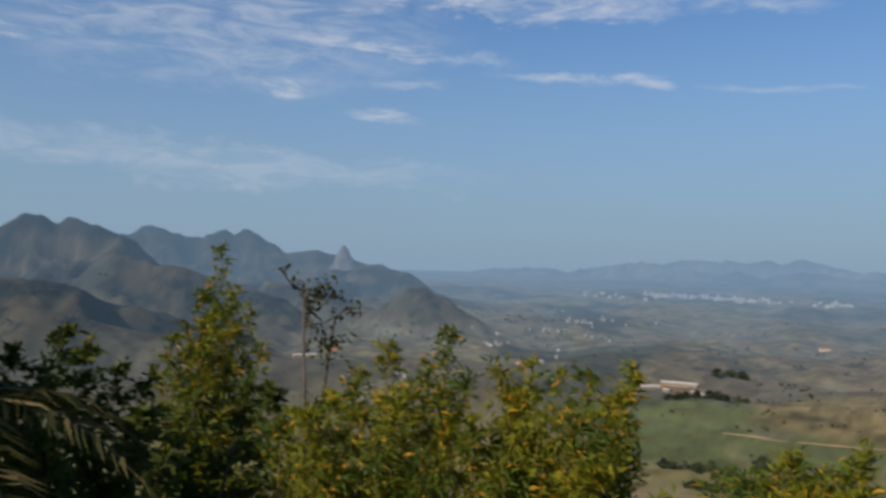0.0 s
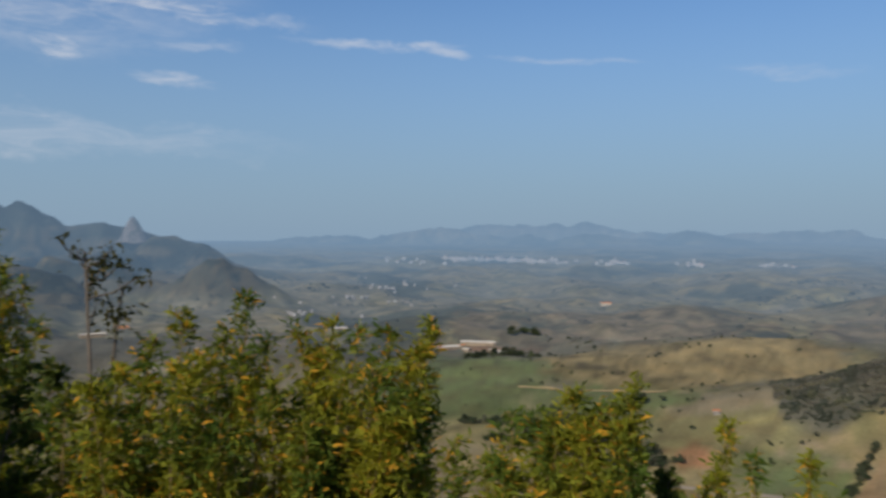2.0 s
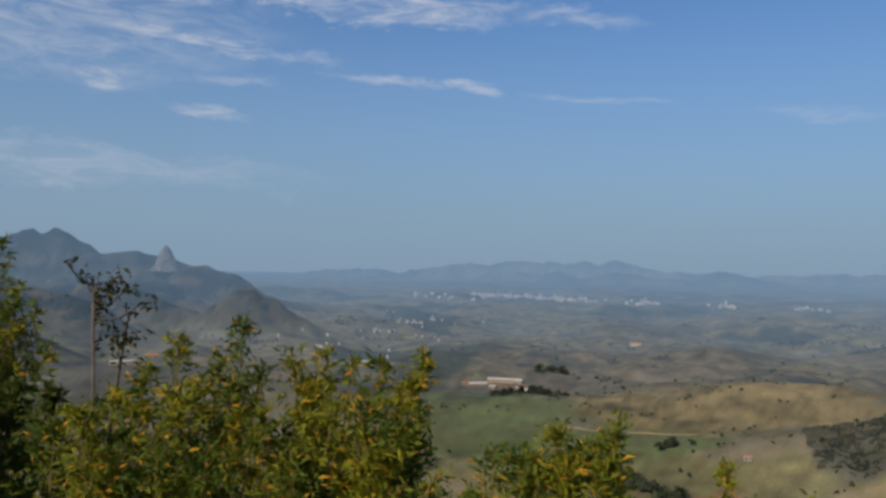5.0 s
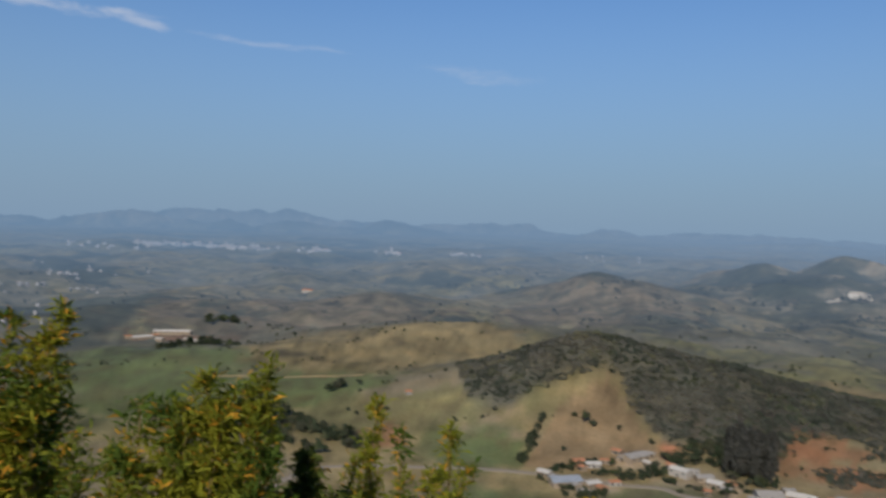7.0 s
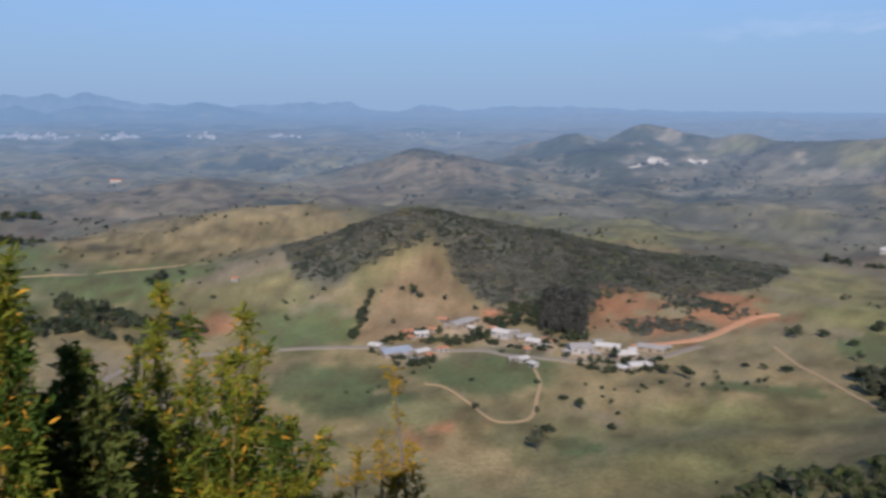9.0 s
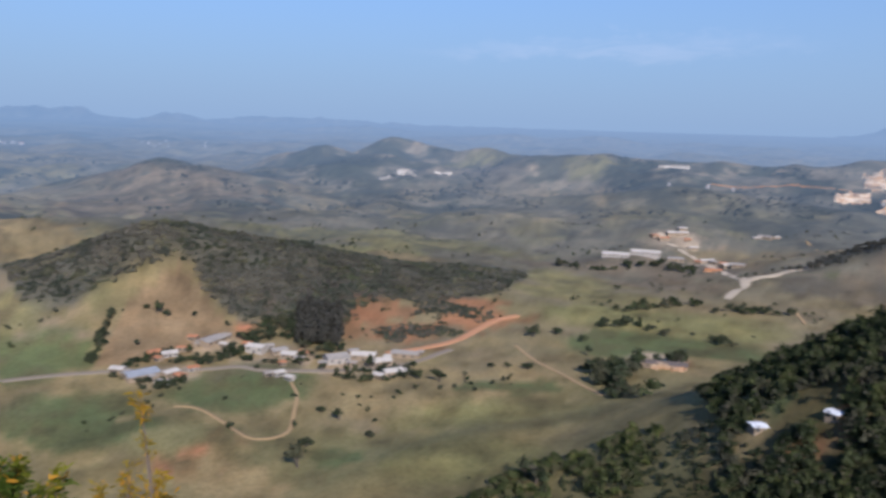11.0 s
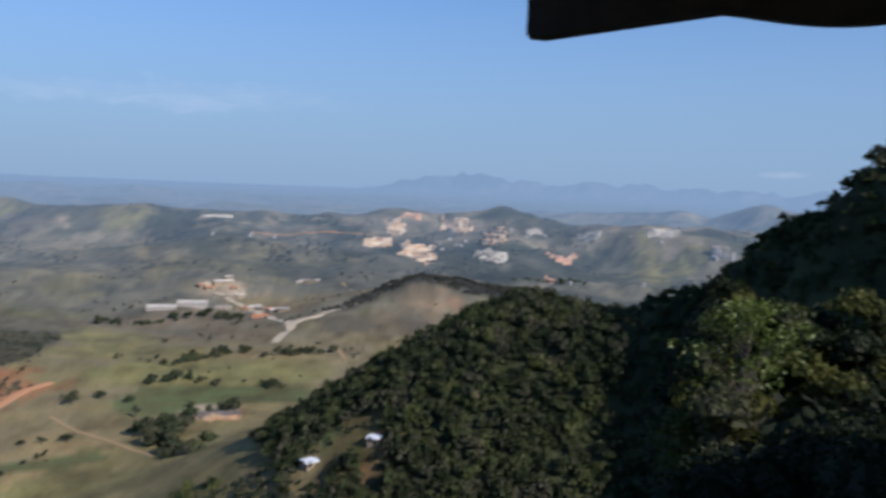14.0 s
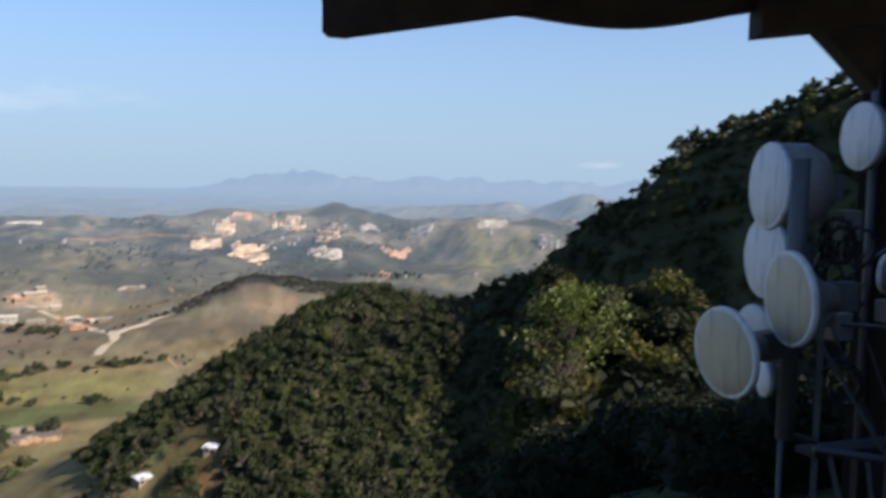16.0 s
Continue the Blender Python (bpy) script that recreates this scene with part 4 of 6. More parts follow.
GULLY = "straggling bushes along a dry gully"
hedge(GULLY, 3.0, (46, 452), (44, 436), (43, 415), (40, 402), loose=1.2, gap=2.2)
hedge(GULLY, 3.0, (57, 430), (61, 425), (66, 436), (70, 452), loose=1.2, gap=2.2)
VILLAGE = "dark garden trees among the village houses"
hedge(VILLAGE, 6, (51.8, 566), (53.2, 572), (54.6, 562), loose=0.7, gap=0.3)
hedge(VILLAGE, 5, (44.0, 462), (45.4, 456), (46.6, 460), loose=0.6, gap=0.5)
hedge(VILLAGE, 5, (57.6, 462), (59.2, 458), (60.4, 452), (62.8, 464), loose=0.6, gap=0.6)
hedge(VILLAGE, 7, (51.6, 552), (53, 558), (54.4, 552))
hedge(VILLAGE, 6, (49.6, 542), (51, 536), (52.6, 540))
hedge(VILLAGE, 5, (46, 500), (48, 512), (50, 510), (52, 530))
hedge(VILLAGE, 6, (51.5, 545), (53, 548), (54.6, 540), (56, 535))
hedge(VILLAGE, 6, (47, 500), (49, 498), (51, 520))
hedge(VILLAGE, 6, (54.8, 500), (56, 512), (58, 520))
hedge(VILLAGE, 5, (42.6, 500), (44.6, 512), (46.2, 530))
hedge(VILLAGE, 4, (50, 505), (52, 495), (54.5, 492), (56, 500))
hedge(VILLAGE, 4, (57, 474), (59, 472), (60.8, 476), (63, 482))
hedge(VILLAGE, 4, (42, 486), (44, 470), (46.5, 466))


# ---- roads ----
TRACK = principled("pale_gravel", (0.52, 0.42, 0.29), 0.95, grain=0.25, scale=0.3)
ASPHALT = principled("worn_asphalt", (0.27, 0.215, 0.15), 0.9, grain=0.2, scale=0.3)
DIRT = principled("dirt_track", (0.42, 0.28, 0.135), 0.95, grain=0.25, scale=0.3)
REDDIRT = principled("red_dirt", (0.55, 0.27, 0.13), 0.95, grain=0.3, scale=0.3)


def road(name, width, material, label, *line, lift=0.35):
    """A raised strip with shoulders, laid over the land along a smooth line."""
    p = [Vector(heading(a, d)) for a, d in line]
    p = [2 * p[0] - p[1]] + p + [2 * p[-1] - p[-2]]
    mid = []
    for k in range(1, len(p) - 2):
        for i in range(10):
            t = i / 10
            mid.append(0.5 * (2 * p[k] + (p[k + 1] - p[k - 1]) * t + (2 * p[k - 1] - 5 * p[k] + 4 * p[k + 1] - p[k + 2]) * t * t + (3 * p[k] - p[k - 1] - 3 * p[k + 1] + p[k + 2]) * t ** 3))
    mid.append(p[-2])
    co, faces = [], []
    for k, c in enumerate(mid):
        t = (mid[min(k + 1, len(mid) - 1)] - mid[max(k - 1, 0)]).normalized()
        n = Vector((-t.y, t.x))
        for off, up in ((-0.6, -0.8), (-0.5, lift), (0.0, lift + 0.08), (0.5, lift), (0.6, -0.8)):
            q = c + n * off * width
            co.append((q.x, q.y, up))
    co = np.array(co)
    co[:, 2] += land(co[:, 0], co[:, 1])
    for k in range(len(mid) - 1):
        for i in range(4):
            faces.append((5 * k + i, 5 * k + 5 + i, 5 * k + 6 + i, 5 * k + 1 + i))
    return tagged(new(name, mesh_of(name, co, faces, material)), label, "road", kind="structure")


road("road", 5.0, ASPHALT, "pale worn asphalt valley road", (22.0, 440), (23.3, 468), (25.3, 492), (26.9, 501), (30.1, 500), (35.3, 498), (38.6, 497), (42.0, 495), (46.7, 487), (50.2, 488), (52.1, 478), (54.9, 475), (59.0, 478), (62.3, 488), (65.5, 523))
road("road", 5.5, REDDIRT, "orange dirt road climbing past the cut bank", (60.8, 512), (63.9, 527), (65.9, 545), (67.6, 578), (68.8, 602), (70.2, 618))
road("road", 1.9, DIRT, "pale dirt farm track bending through the pasture", (46.0, 424), (47.4, 416), (49.3, 393), (50.9, 372), (52.5, 375), (53.8, 387), (54.2, 411), (54.4, 434), (54.0, 455))
road("road", 8.5, TRACK, "pale road to the works across the valley", (79.7, 1078), (82.2, 990), (84.1, 891), (85.5, 836), (84.9, 800), (84.4, 770))
road("road", 9, TRACK, "pale road branching at the junction", (85.2, 836), (86.9, 855), (88.1, 878), (90, 900))
road("road", 2.6, DIRT, "thin dirt track beside the hedge", (88.5, 741), (89.0, 715), (89.4, 690))
road("road", 2.4, DIRT, "pale dirt track below the grassy hill", (19.2, 765), (22, 762), (24.3, 757), (27, 752), (29.4, 757))


road("road", 1.5, REDDIRT, "thin orange track along the quarry ridge", (82.8, 1420), (85.0, 1434), (87.2, 1438), (89.2, 1438), (91.0, 1432))
road("road", 3.0, DIRT, "pale dirt track curving below the quarry ridge", (89.0, 1110), (90.0, 1060), (91.4, 1052), (92.6, 1058))
road("road", 2.4, DIRT, "pale dirt track below the eroded bank", (70.2, 536), (71.6, 500), (73.4, 470), (75.2, 440), (76.6, 420))


# ---- houses ----
def roofing(name, color):
    return principled(name, color, 0.85, grain=0.3, scale=0.25, second=tuple(c * 0.55 for c in color), spec=0.1)


ROOFS = {"white": roofing("white_sheet_roof", (0.58, 0.52, 0.43)), "grey": roofing("grey_cement_roof", (0.36, 0.32, 0.27)), "blue": roofing("blue_grey_roof", (0.32, 0.335, 0.35)), "tile": roofing("clay_tile_roof", (0.50, 0.22, 0.11)), "bright": roofing("new_white_roof", (0.8, 0.8, 0.79)), "brown": roofing("old_brown_roof", (0.16, 0.13, 0.11))}
WALLS = {"white": principled("white_wall", (0.38, 0.34, 0.29), 0.9, scale=0.5), "tan": principled("tan_wall", (0.30, 0.23, 0.155), 0.9, scale=0.5), "orange": principled("orange_wall", (0.5, 0.25, 0.12), 0.9, scale=0.5)}
PANE = principled("dark_window", (0.03, 0.035, 0.04), 0.25, grain=0.2, bump=0)


def house(name, az, d, wide, deep, high, roof, wall, turn, label, pitch=0.28, group="", openings=3, category="house"):
    """A gabled building: walls, two-sided roof with eaves, door and windows."""
    x, y = heading(az, d)
    root = tagged(new(name), label, category, group)
    z, top = land_at(x, y), 0.0
    root.matrix_world = pose(x, y, z, 0, 0, 180 - az + turn)
    w, e, up = wide / 2, deep / 2, deep / 2 * pitch
    bm = bmesh.new()
    prof = [(-e, -4.0), (e, -4.0), (e, high), (0, high + up), (-e, high)]
    a, b = ([bm.verts.new((s * w, py, pz)) for py, pz in prof] for s in (-1, 1))
    bm.faces.new(a[::-1])
    bm.faces.new(b)
    for i in range(5):
        bm.faces.new((a[i], a[(i + 1) % 5], b[(i + 1) % 5], b[i]))
    part("wall", bm, WALLS[wall], root)
    o, th = 0.5, 0.18
    bm = bmesh.new()
    prof = [(-e - o, high - o * pitch + 0.02), (0, high + up + 0.02), (e + o, high - o * pitch + 0.02), (e + o, high - o * pitch + th), (0, high + up + th), (-e - o, high - o * pitch + th)]
    a, b = ([bm.verts.new((s * (w + o), py, pz)) for py, pz in prof] for s in (-1, 1))
    for q in ((0, 1, 4, 5), (1, 2, 3, 4)):
        bm.faces.new([a[i] for i in q])
        bm.faces.new([b[i] for i in q][::-1])
    for i in range(6):
        bm.faces.new((a[i], b[i], b[(i + 1) % 6], a[(i + 1) % 6]))
    part("roof", bm, ROOFS[roof], root)
    for s in (-1, 1):
        for k in range(openings):
            cx = -w + wide * (k + 0.5) / openings
            bm = bmesh.new()
            if k == 1 and s > 0:
                box(bm, cx - 0.6, s * e - 0.1, top * 0.6, cx + 0.6, s * e + 0.06, top * 0.6 + 2.1)
                part("door", bm, PANE, root)
            else:
                box(bm, cx - 0.7, s * e - 0.1, high - 1.9, cx + 0.7, s * e + 0.06, high - 0.8)
                part("window", bm, PANE, root)
    return root


V = "houses of the valley village"
house("warehouse", 43.8, 480, 18, 12, 3.2, "blue", "tan", 22, "blue-grey roofed warehouse beside the valley road", group=V, category="building")
house("house", 42.4, 494, 8, 6, 2.6, "white", "tan", -30, "small house with a pale sheet roof", group=V)
house("house", 45.7, 480, 9, 6, 2.6, "white", "tan", 38, "tan house with a pale sheet roof", group=V)
house("house", 45.2, 464, 7, 5, 2.6, "grey", "white", -25, "small white house with a grey roof", group=V)
house("house", 45.7, 516, 9, 6, 2.6, "white", "white", 12, "low white house by the foot of the meadow", group=V)
house("house", 44.7, 520, 7, 6, 2.6, "tile", "orange", 32, "orange house with a clay tile roof", group=V)
house("warehouse", 48.5, 536, 18, 10, 3.2, "grey", "tan", 48, "long grey-roofed shed behind the village", group=V, category="building")
house("house", 47.3, 543, 6, 5, 2.6, "tile", "tan", -20, "small house with a clay tile roof", group=V)
house("house", 50.7, 556, 8, 6, 3.2, "tile", "orange", 40, "orange house at the edge of the cut bank", group=V)
house("house", 51.6, 516, 12, 8, 4.4, "white", "white", -32, "two-storey white house with a pale roof", group=V)
house("house", 53.1, 512, 10, 7, 3, "grey", "tan", 25, "tan house with a grey roof", group=V)
house("house", 53.9, 502, 9, 8, 3.2, "white", "tan", -22, "tan house with a broad pale roof", group=V)
house("house", 53.1, 468, 6, 5, 2.6, "white", "white", 30, "small white house below the road", group=V)
house("house", 53.9, 460, 5, 4, 2.4, "white", "white", -40, "tiny white house below the road", group=V)
house("house", 52.4, 468, 5, 4, 2.4, "grey", "tan", 15, "tiny tan house below the road", group=V)
house("factory_hall", 57.2, 494, 14, 12, 3.6, "grey", "white", 18, "grey-roofed factory hall in the village", group=V, category="building")
house("factory_hall", 59.2, 500, 15, 9, 3.6, "white", "tan", -10, "pale-roofed factory hall in the village", group=V, category="building")
house("factory_hall", 60.4, 488, 12, 9, 3.2, "white", "tan", 24, "small pale-roofed hall beside the factory", group=V, category="building")
house("factory_hall", 62.2, 505, 17, 8, 3, "grey", "tan", -14, "long grey-roofed hall beside the dirt road", group=V, category="building")
house("house", 61.3, 466, 11, 8, 3.4, "white", "tan", 22, "tan house with a pale roof below the factory", group=V)
house("house", 60.3, 461, 7, 5, 2.8, "white", "tan", -30, "small tan outbuilding below the factory", group=V)
r = random.Random(12)
for a, d in ((43.1, 486), (44.6, 474), (46.4, 473), (46.6, 524), (47.6, 532), (49.6, 545), (49.4, 528), (52.4, 524), (54.6, 496), (55.0, 507), (56.3, 486), (58.3, 487), (58.4, 512), (60.9, 500), (63.2, 508), (62.2, 470), (51.0, 528), (53.4, 487), (45.0, 508), (47.2, 486)):
    house("house", a, d, r.uniform(4, 7), r.uniform(3.5, 5), r.uniform(2.2, 2.8), r.choice(("white", "grey", "tile", "grey")), r.choice(("tan", "white", "tan")), r.uniform(-60, 60), "small village house with a weathered roof", group=V, openings=2)
H = "huts on the wooded slope"
house("hut", 87.1, 285.5, 4.6, 5.0, 1.5, "bright", "tan", 28, "small hut with a bright white sheet roof", pitch=0.12, group=H, openings=2)
house("hut", 91.7, 279.3, 4.2, 4.6, 1.5, "bright", "tan", -25, "small hut with a bright white sheet roof", pitch=0.12, group=H, openings=2)
house("long_shed", 80.6, 500, 28, 9, 3, "brown", "tan", 0, "long dark-roofed shed on the red bank", category="building")
W = "works across the valley"
house("works_hall", 76.9, 935, 30, 13, 3.6, "white", "white", -6, "long white-roofed marble works hall", group=W, category="building", openings=6)
house("works_hall", 78.9, 945, 32, 13, 3.6, "white", "white", -6, "long white-roofed marble works hall", group=W, category="building", openings=6)
house("works_hall", 80.9, 956, 18, 9, 3, "grey", "tan", 6, "grey-roofed works hall in the valley", group=W, category="building")
house("works_hall", 80.9, 1075, 26, 10, 3.4, "white", "tan", 15, "tan works hall with a pale roof", group=W, category="building")
house("works_hall", 80.0, 1058, 13, 8, 3, "tile", "tan", 25, "small tan works building", group=W, category="building")
house("works_hall", 82.9, 976, 18, 9, 3, "white", "tan", 35, "pale works building beside the junction road", group=W, category="building")
house("works_hall", 84.4, 934, 16, 9, 3, "white", "tan", 28, "pale works building beside the junction road", group=W, category="building")
house("works_hall", 83.4, 905, 18, 6, 2.6, "tile", "orange", 8, "low orange shed beside the junction road", group=W, category="building")
house("works_hall", 86.5, 1119, 18, 8, 3, "grey", "tan", -20, "grey-roofed hall below the quarry hill", group=W, category="building")
for a, d in ((79.4, 1066), (81.6, 1062), (82.0, 1040), (83.4, 960), (84.0, 948), (85.0, 925), (82.4, 962), (86.0, 1112), (87.2, 1124), (81.2, 1090), (13.6, 1072), (15.2, 1092), (17.4, 1062), (18.8, 1066), (15.6, 1062)):
    house("works_shed", a, d, r.uniform(7, 13), r.uniform(5, 8), r.uniform(2.4, 3.4), r.choice(("white", "grey", "tile")), "tan", r.uniform(-50, 50), "small shed in the yard of the works", group=W, category="building", openings=2)
house("farmhouse", 32.6, 656, 5, 5, 3, "tile", "white", 0, "tiny white farmhouse with a tile roof in the green field", openings=2)
F = "factory beyond the green field"
house("factory_hall", 14.4, 1078, 26, 12, 3.6, "white", "tan", 20, "white-roofed factory hall beyond the green field", group=F, category="building")
house("factory_hall", 16.4, 1106, 46, 11, 4.4, "white", "tan", -10, "long tan factory hall with a pale roof", group=F, category="building", openings=8)
house("factory_hall", 18.1, 1050, 16, 8, 3, "white", "white", 24, "small white factory hall", group=F, category="building")
house("factory_hall", -9.5, 1240, 34, 10, 3.4, "white", "tan", 8, "long white-roofed shed at the mountain's foot", group=F, category="building")
house("factory_hall", -7.7, 1290, 18, 12, 6, "tile", "orange", 0, "orange-walled hall at the mountain's foot", group=F, category="building")
house("factory_hall", 6.7, 1194, 16, 8, 3, "white", "tan", 14, "white-roofed hall among fields", group=F, category="building")


# ---- far landmarks ----
def ground_hit(az, el, start=400.0, stop=4700.0):
    """Distance at which a sight line from the lookout meets the land."""
    d = np.geomspace(start, stop, 420)
    x, y = d * math.sin(radians(az)), d * math.cos(radians(az))
    k = np.nonzero(land(x, y) > EYE_Z + d * math.tan(radians(el)))[0]
    return float(d[k[0]]) if len(k) else stop


def stone(name, light, warm, dark):
    m = bpy.data.materials.new(name)
    m.use_nodes = True
    N = Nodes(m.node_tree)
    pos = N.add("ShaderNodeNewGeometry").outputs["Position"]
    streak = N.noise(N.scaled(pos, (0.05, 0.05, 0.30)), 1.0, 6.0, 0.65)
    blot = N.noise(pos, 0.045, 6.0, 0.7)
    tint = N.mix(N.ramp(streak, 0.42, 0.58), warm, light)
    tint = N.mix(N.ramp(blot, 0.5, 0.6, 0.0, 0.85), tint, dark)
    b = N.add("ShaderNodeBsdfPrincipled")
    b.inputs["Roughness"].default_value = 0.95
    N.put(b.inputs["Base Color"], tint)
    # stone, far walls and roofs carry painted haze as emission
    N.put(N.add("ShaderNodeOutputMaterial").inputs[0], painted_haze(N, b.outputs[0], pos))
    return m


MARBLE = stone("cut_marble", (0.62, 0.50, 0.35), (0.45, 0.26, 0.12), (0.22, 0.14, 0.075))
WHITE_STONE = stone("pale_quarry_stone", (0.50, 0.44, 0.35), (0.36, 0.30, 0.22), (0.22, 0.18, 0.13))
RED_STONE = stone("red_cut_soil", (0.52, 0.31, 0.19), (0.46, 0.23, 0.12), (0.26, 0.17, 0.11))
EARTH = stone("cut_earth", (0.40, 0.28, 0.17), (0.36, 0.21, 0.11), (0.2, 0.14, 0.085))
TOWN_WALL = stone("far_plaster", (0.36, 0.33, 0.3), (0.3, 0.26, 0.22), (0.2, 0.17, 0.15))
TOWN_PALE = stone("far_pale_roofs", (0.40, 0.37, 0.34), (0.32, 0.29, 0.25), (0.25, 0.22, 0.2))
TOWN_ROOF = stone("far_roofs", (0.34, 0.31, 0.28), (0.33, 0.2, 0.14), (0.2, 0.16, 0.13))
ROCK = stone("grey_granite", (0.14, 0.12, 0.112), (0.09, 0.082, 0.08), (0.05, 0.052, 0.05))


def quarry(az, el, wide, high, material, label, seed, d=0):
    """A stepped cut in the hillside with a ragged outline. wide, high: the angles it fills."""
    d = d or ground_hit(az, el)
    w, run = d * radians(wide), 3.2 * d * radians(high)
    x0, y0 = heading(az, d)
    cols, rows = 32, 56
    u, v = np.meshgrid(np.linspace(-0.5, 0.5, cols), np.linspace(-0.5, 0.5, rows))
    px, py = u.ravel() * w, v.ravel() * run
    c, s = math.cos(radians(az)), math.sin(radians(az))
    gx, gy = x0 + px * c + py * s, y0 - px * s + py * c
    top = land(gx, gy)
    step = max(4.0, (top.max() - top.min()) / 5)
    bench = top.min() + np.ceil((top + 1.2 * fractal(gx, gy, 14, 2, seed) - top.min()) / step) * step
    edge = 0.82 - (np.abs(u.ravel() * 2) ** 3 + np.abs(v.ravel() * 2 + 0.2 * np.sin(u.ravel() * 7 + seed)) ** 3) ** (1 / 3) + 0.42 * fractal(gx, gy, 0.3 * w, 4, seed + 5, 0.65)
    share = np.clip(edge / 0.22 + 0.5, 0, 1)
    z = (top - 5) * (1 - share) + share * np.maximum(bench + 0.8 * fractal(gx, gy, 9, 2, seed + 3), top + 0.8)
    keep = edge > -0.25
    n = np.arange((rows - 1) * (cols - 1))
    n = n // (cols - 1) * cols + n % (cols - 1)
    faces = np.stack([n, n + 1, n + cols + 1, n + cols], 1)
    faces = faces[keep[faces].all(1)]
    ob = tagged(new("quarry"), label, "quarry", "marble quarries on the far ridge")
    ob.matrix_world = pose(x0, y0, float(top.min()))
    part("cut_face", quads_mesh("cut_face", np.stack([gx - x0, gy - y0, z - top.min()], 1), faces, material), None, ob)
    return ob


MARB, WHIT, REDC = "pinkish cut marble quarry face in the hillside", "pale white quarry terrace in the hillside", "orange-red cut earth on the hillside"
quarry(94.2, -5.17, 2.8, 1.7, MARBLE, MARB, 1)
quarry(99.7, -3.68, 1.8, 1.2, MARBLE, MARB, 2)
quarry(97.0, -3.02, 2.4, 0.95, MARBLE, MARB, 3)
quarry(92.6, -3.31, 1.5, 0.8, MARBLE, MARB, 4)
quarry(91.4, -4.22, 2.0, 0.72, MARBLE, MARB, 5)
quarry(93.8, -2.38, 1.4, 0.42, RED_STONE, REDC, 6)
quarry(99.4, -5.06, 2.4, 0.7, WHITE_STONE, WHIT, 7)
quarry(104.4, -5.03, 2.2, 0.55, RED_STONE, REDC, 8)
quarry(103.6, -6.55, 0.8, 0.5, RED_STONE, REDC, 9)
quarry(106.3, -3.22, 1.5, 0.32, WHITE_STONE, WHIT, 10)
quarry(102.5, -3.26, 1.5, 0.3, WHITE_STONE, WHIT, 11)
quarry(111.1, -2.86, 2.2, 0.3, WHITE_STONE, WHIT, 12)
quarry(61.9, -3.84, 1.6, 0.5, WHITE_STONE, WHIT, 13)
quarry(64.6, -3.82, 1.3, 0.25, WHITE_STONE, WHIT, 14)
quarry(80.3, -2.79, 2.7, 0.35, WHITE_STONE, WHIT, 15)
quarry(60.6, -4.26, 1.0, 0.25, WHITE_STONE, WHIT, 16)
quarry(81.0, -16.5, 2.6, 0.7, EARTH, "orange-red cut bank below the long shed", 18, 497)

# the bare rock needle on the mountain crest
bm = bmesh.new()
d = 2130
x, y = heading(-6.85, d)
foot, tip = EYE_Z + d * math.tan(radians(-0.6)), EYE_Z + d * math.tan(radians(1.12))
rings = []
for k in range(9):
    t = k / 8
    half = (34 * (1 - t) ** 1.6 + 10.0 * (1 - t ** 6)) + 0.5
    lean = -6 * t
    rings.append([bm.verts.new((lean + half * math.cos(a) * (1 + 0.14 * math.sin(3 * a + k)), half * math.sin(a), foot + (tip - foot) * t + 2 * math.sin(5 * a))) for a in (2 * math.pi * i / 16 for i in range(16))])
for p, q in zip(rings, rings[1:]):
    for i in range(16):
        bm.faces.new((p[i], p[(i + 1) % 16], q[(i + 1) % 16], q[i]))
bm.faces.new(rings[-1])
needle = new("rock_needle")
needle.matrix_world = pose(x, y, 0, 0, 0, 6.85)
tagged(needle, "bare grey granite needle rising from the mountain crest", "rock")
part("spire", bm, ROCK, needle)


def town(name, label, places, seed, size, tall=0.0):
    """Many small far buildings as one thing; each is a walled block with a sloping roof."""
    r = random.Random(seed)
    co, faces, slots = [], [], []
    for az, el, spread_az, spread_el, count in places:
        for _ in range(count):
            a, e = r.gauss(az, spread_az), r.gauss(el, spread_el)
            d = ground_hit(a, e, 900)
            if d > 4000:
                continue
            x, y = heading(a, d)
            z = land_at(x, y)
            w, l, h = r.uniform(*size), r.uniform(*size) * 0.7, r.uniform(3, 5)
            if r.random() < tall:
                w, l, h = w * 0.7, l * 0.7, r.uniform(10, 18)
            t = r.uniform(-0.5, 0.5) - radians(a)
            n = len(co)
            for px, py, pz in ((-w, -l, -3), (w, -l, -3), (w, l, -3), (-w, l, -3), (-w, -l, h), (w, -l, h), (w, l, h), (-w, l, h), (-w, 0, h + l * 0.35), (w, 0, h + l * 0.35)):
                co.append((x + 0.5 * (px * math.cos(t) - py * math.sin(t)), y + 0.5 * (px * math.sin(t) + py * math.cos(t)), z + pz))
            for f, s in (((0, 1, 5, 4), 0), ((1, 2, 6, 9, 5), 0), ((2, 3, 7, 6), 0), ((3, 0, 4, 8, 7), 0), ((4, 5, 9, 8), 1), ((6, 7, 8, 9), 1)):
                faces.append(tuple(n + i for i in f))
                slots.append(s * r.choice((1, 1, 2)))
    return tagged(new(name, mesh_of(name, co, faces, TOWN_WALL, TOWN_PALE, TOWN_ROOF, slots=slots)), label, "town", kind="stuff")


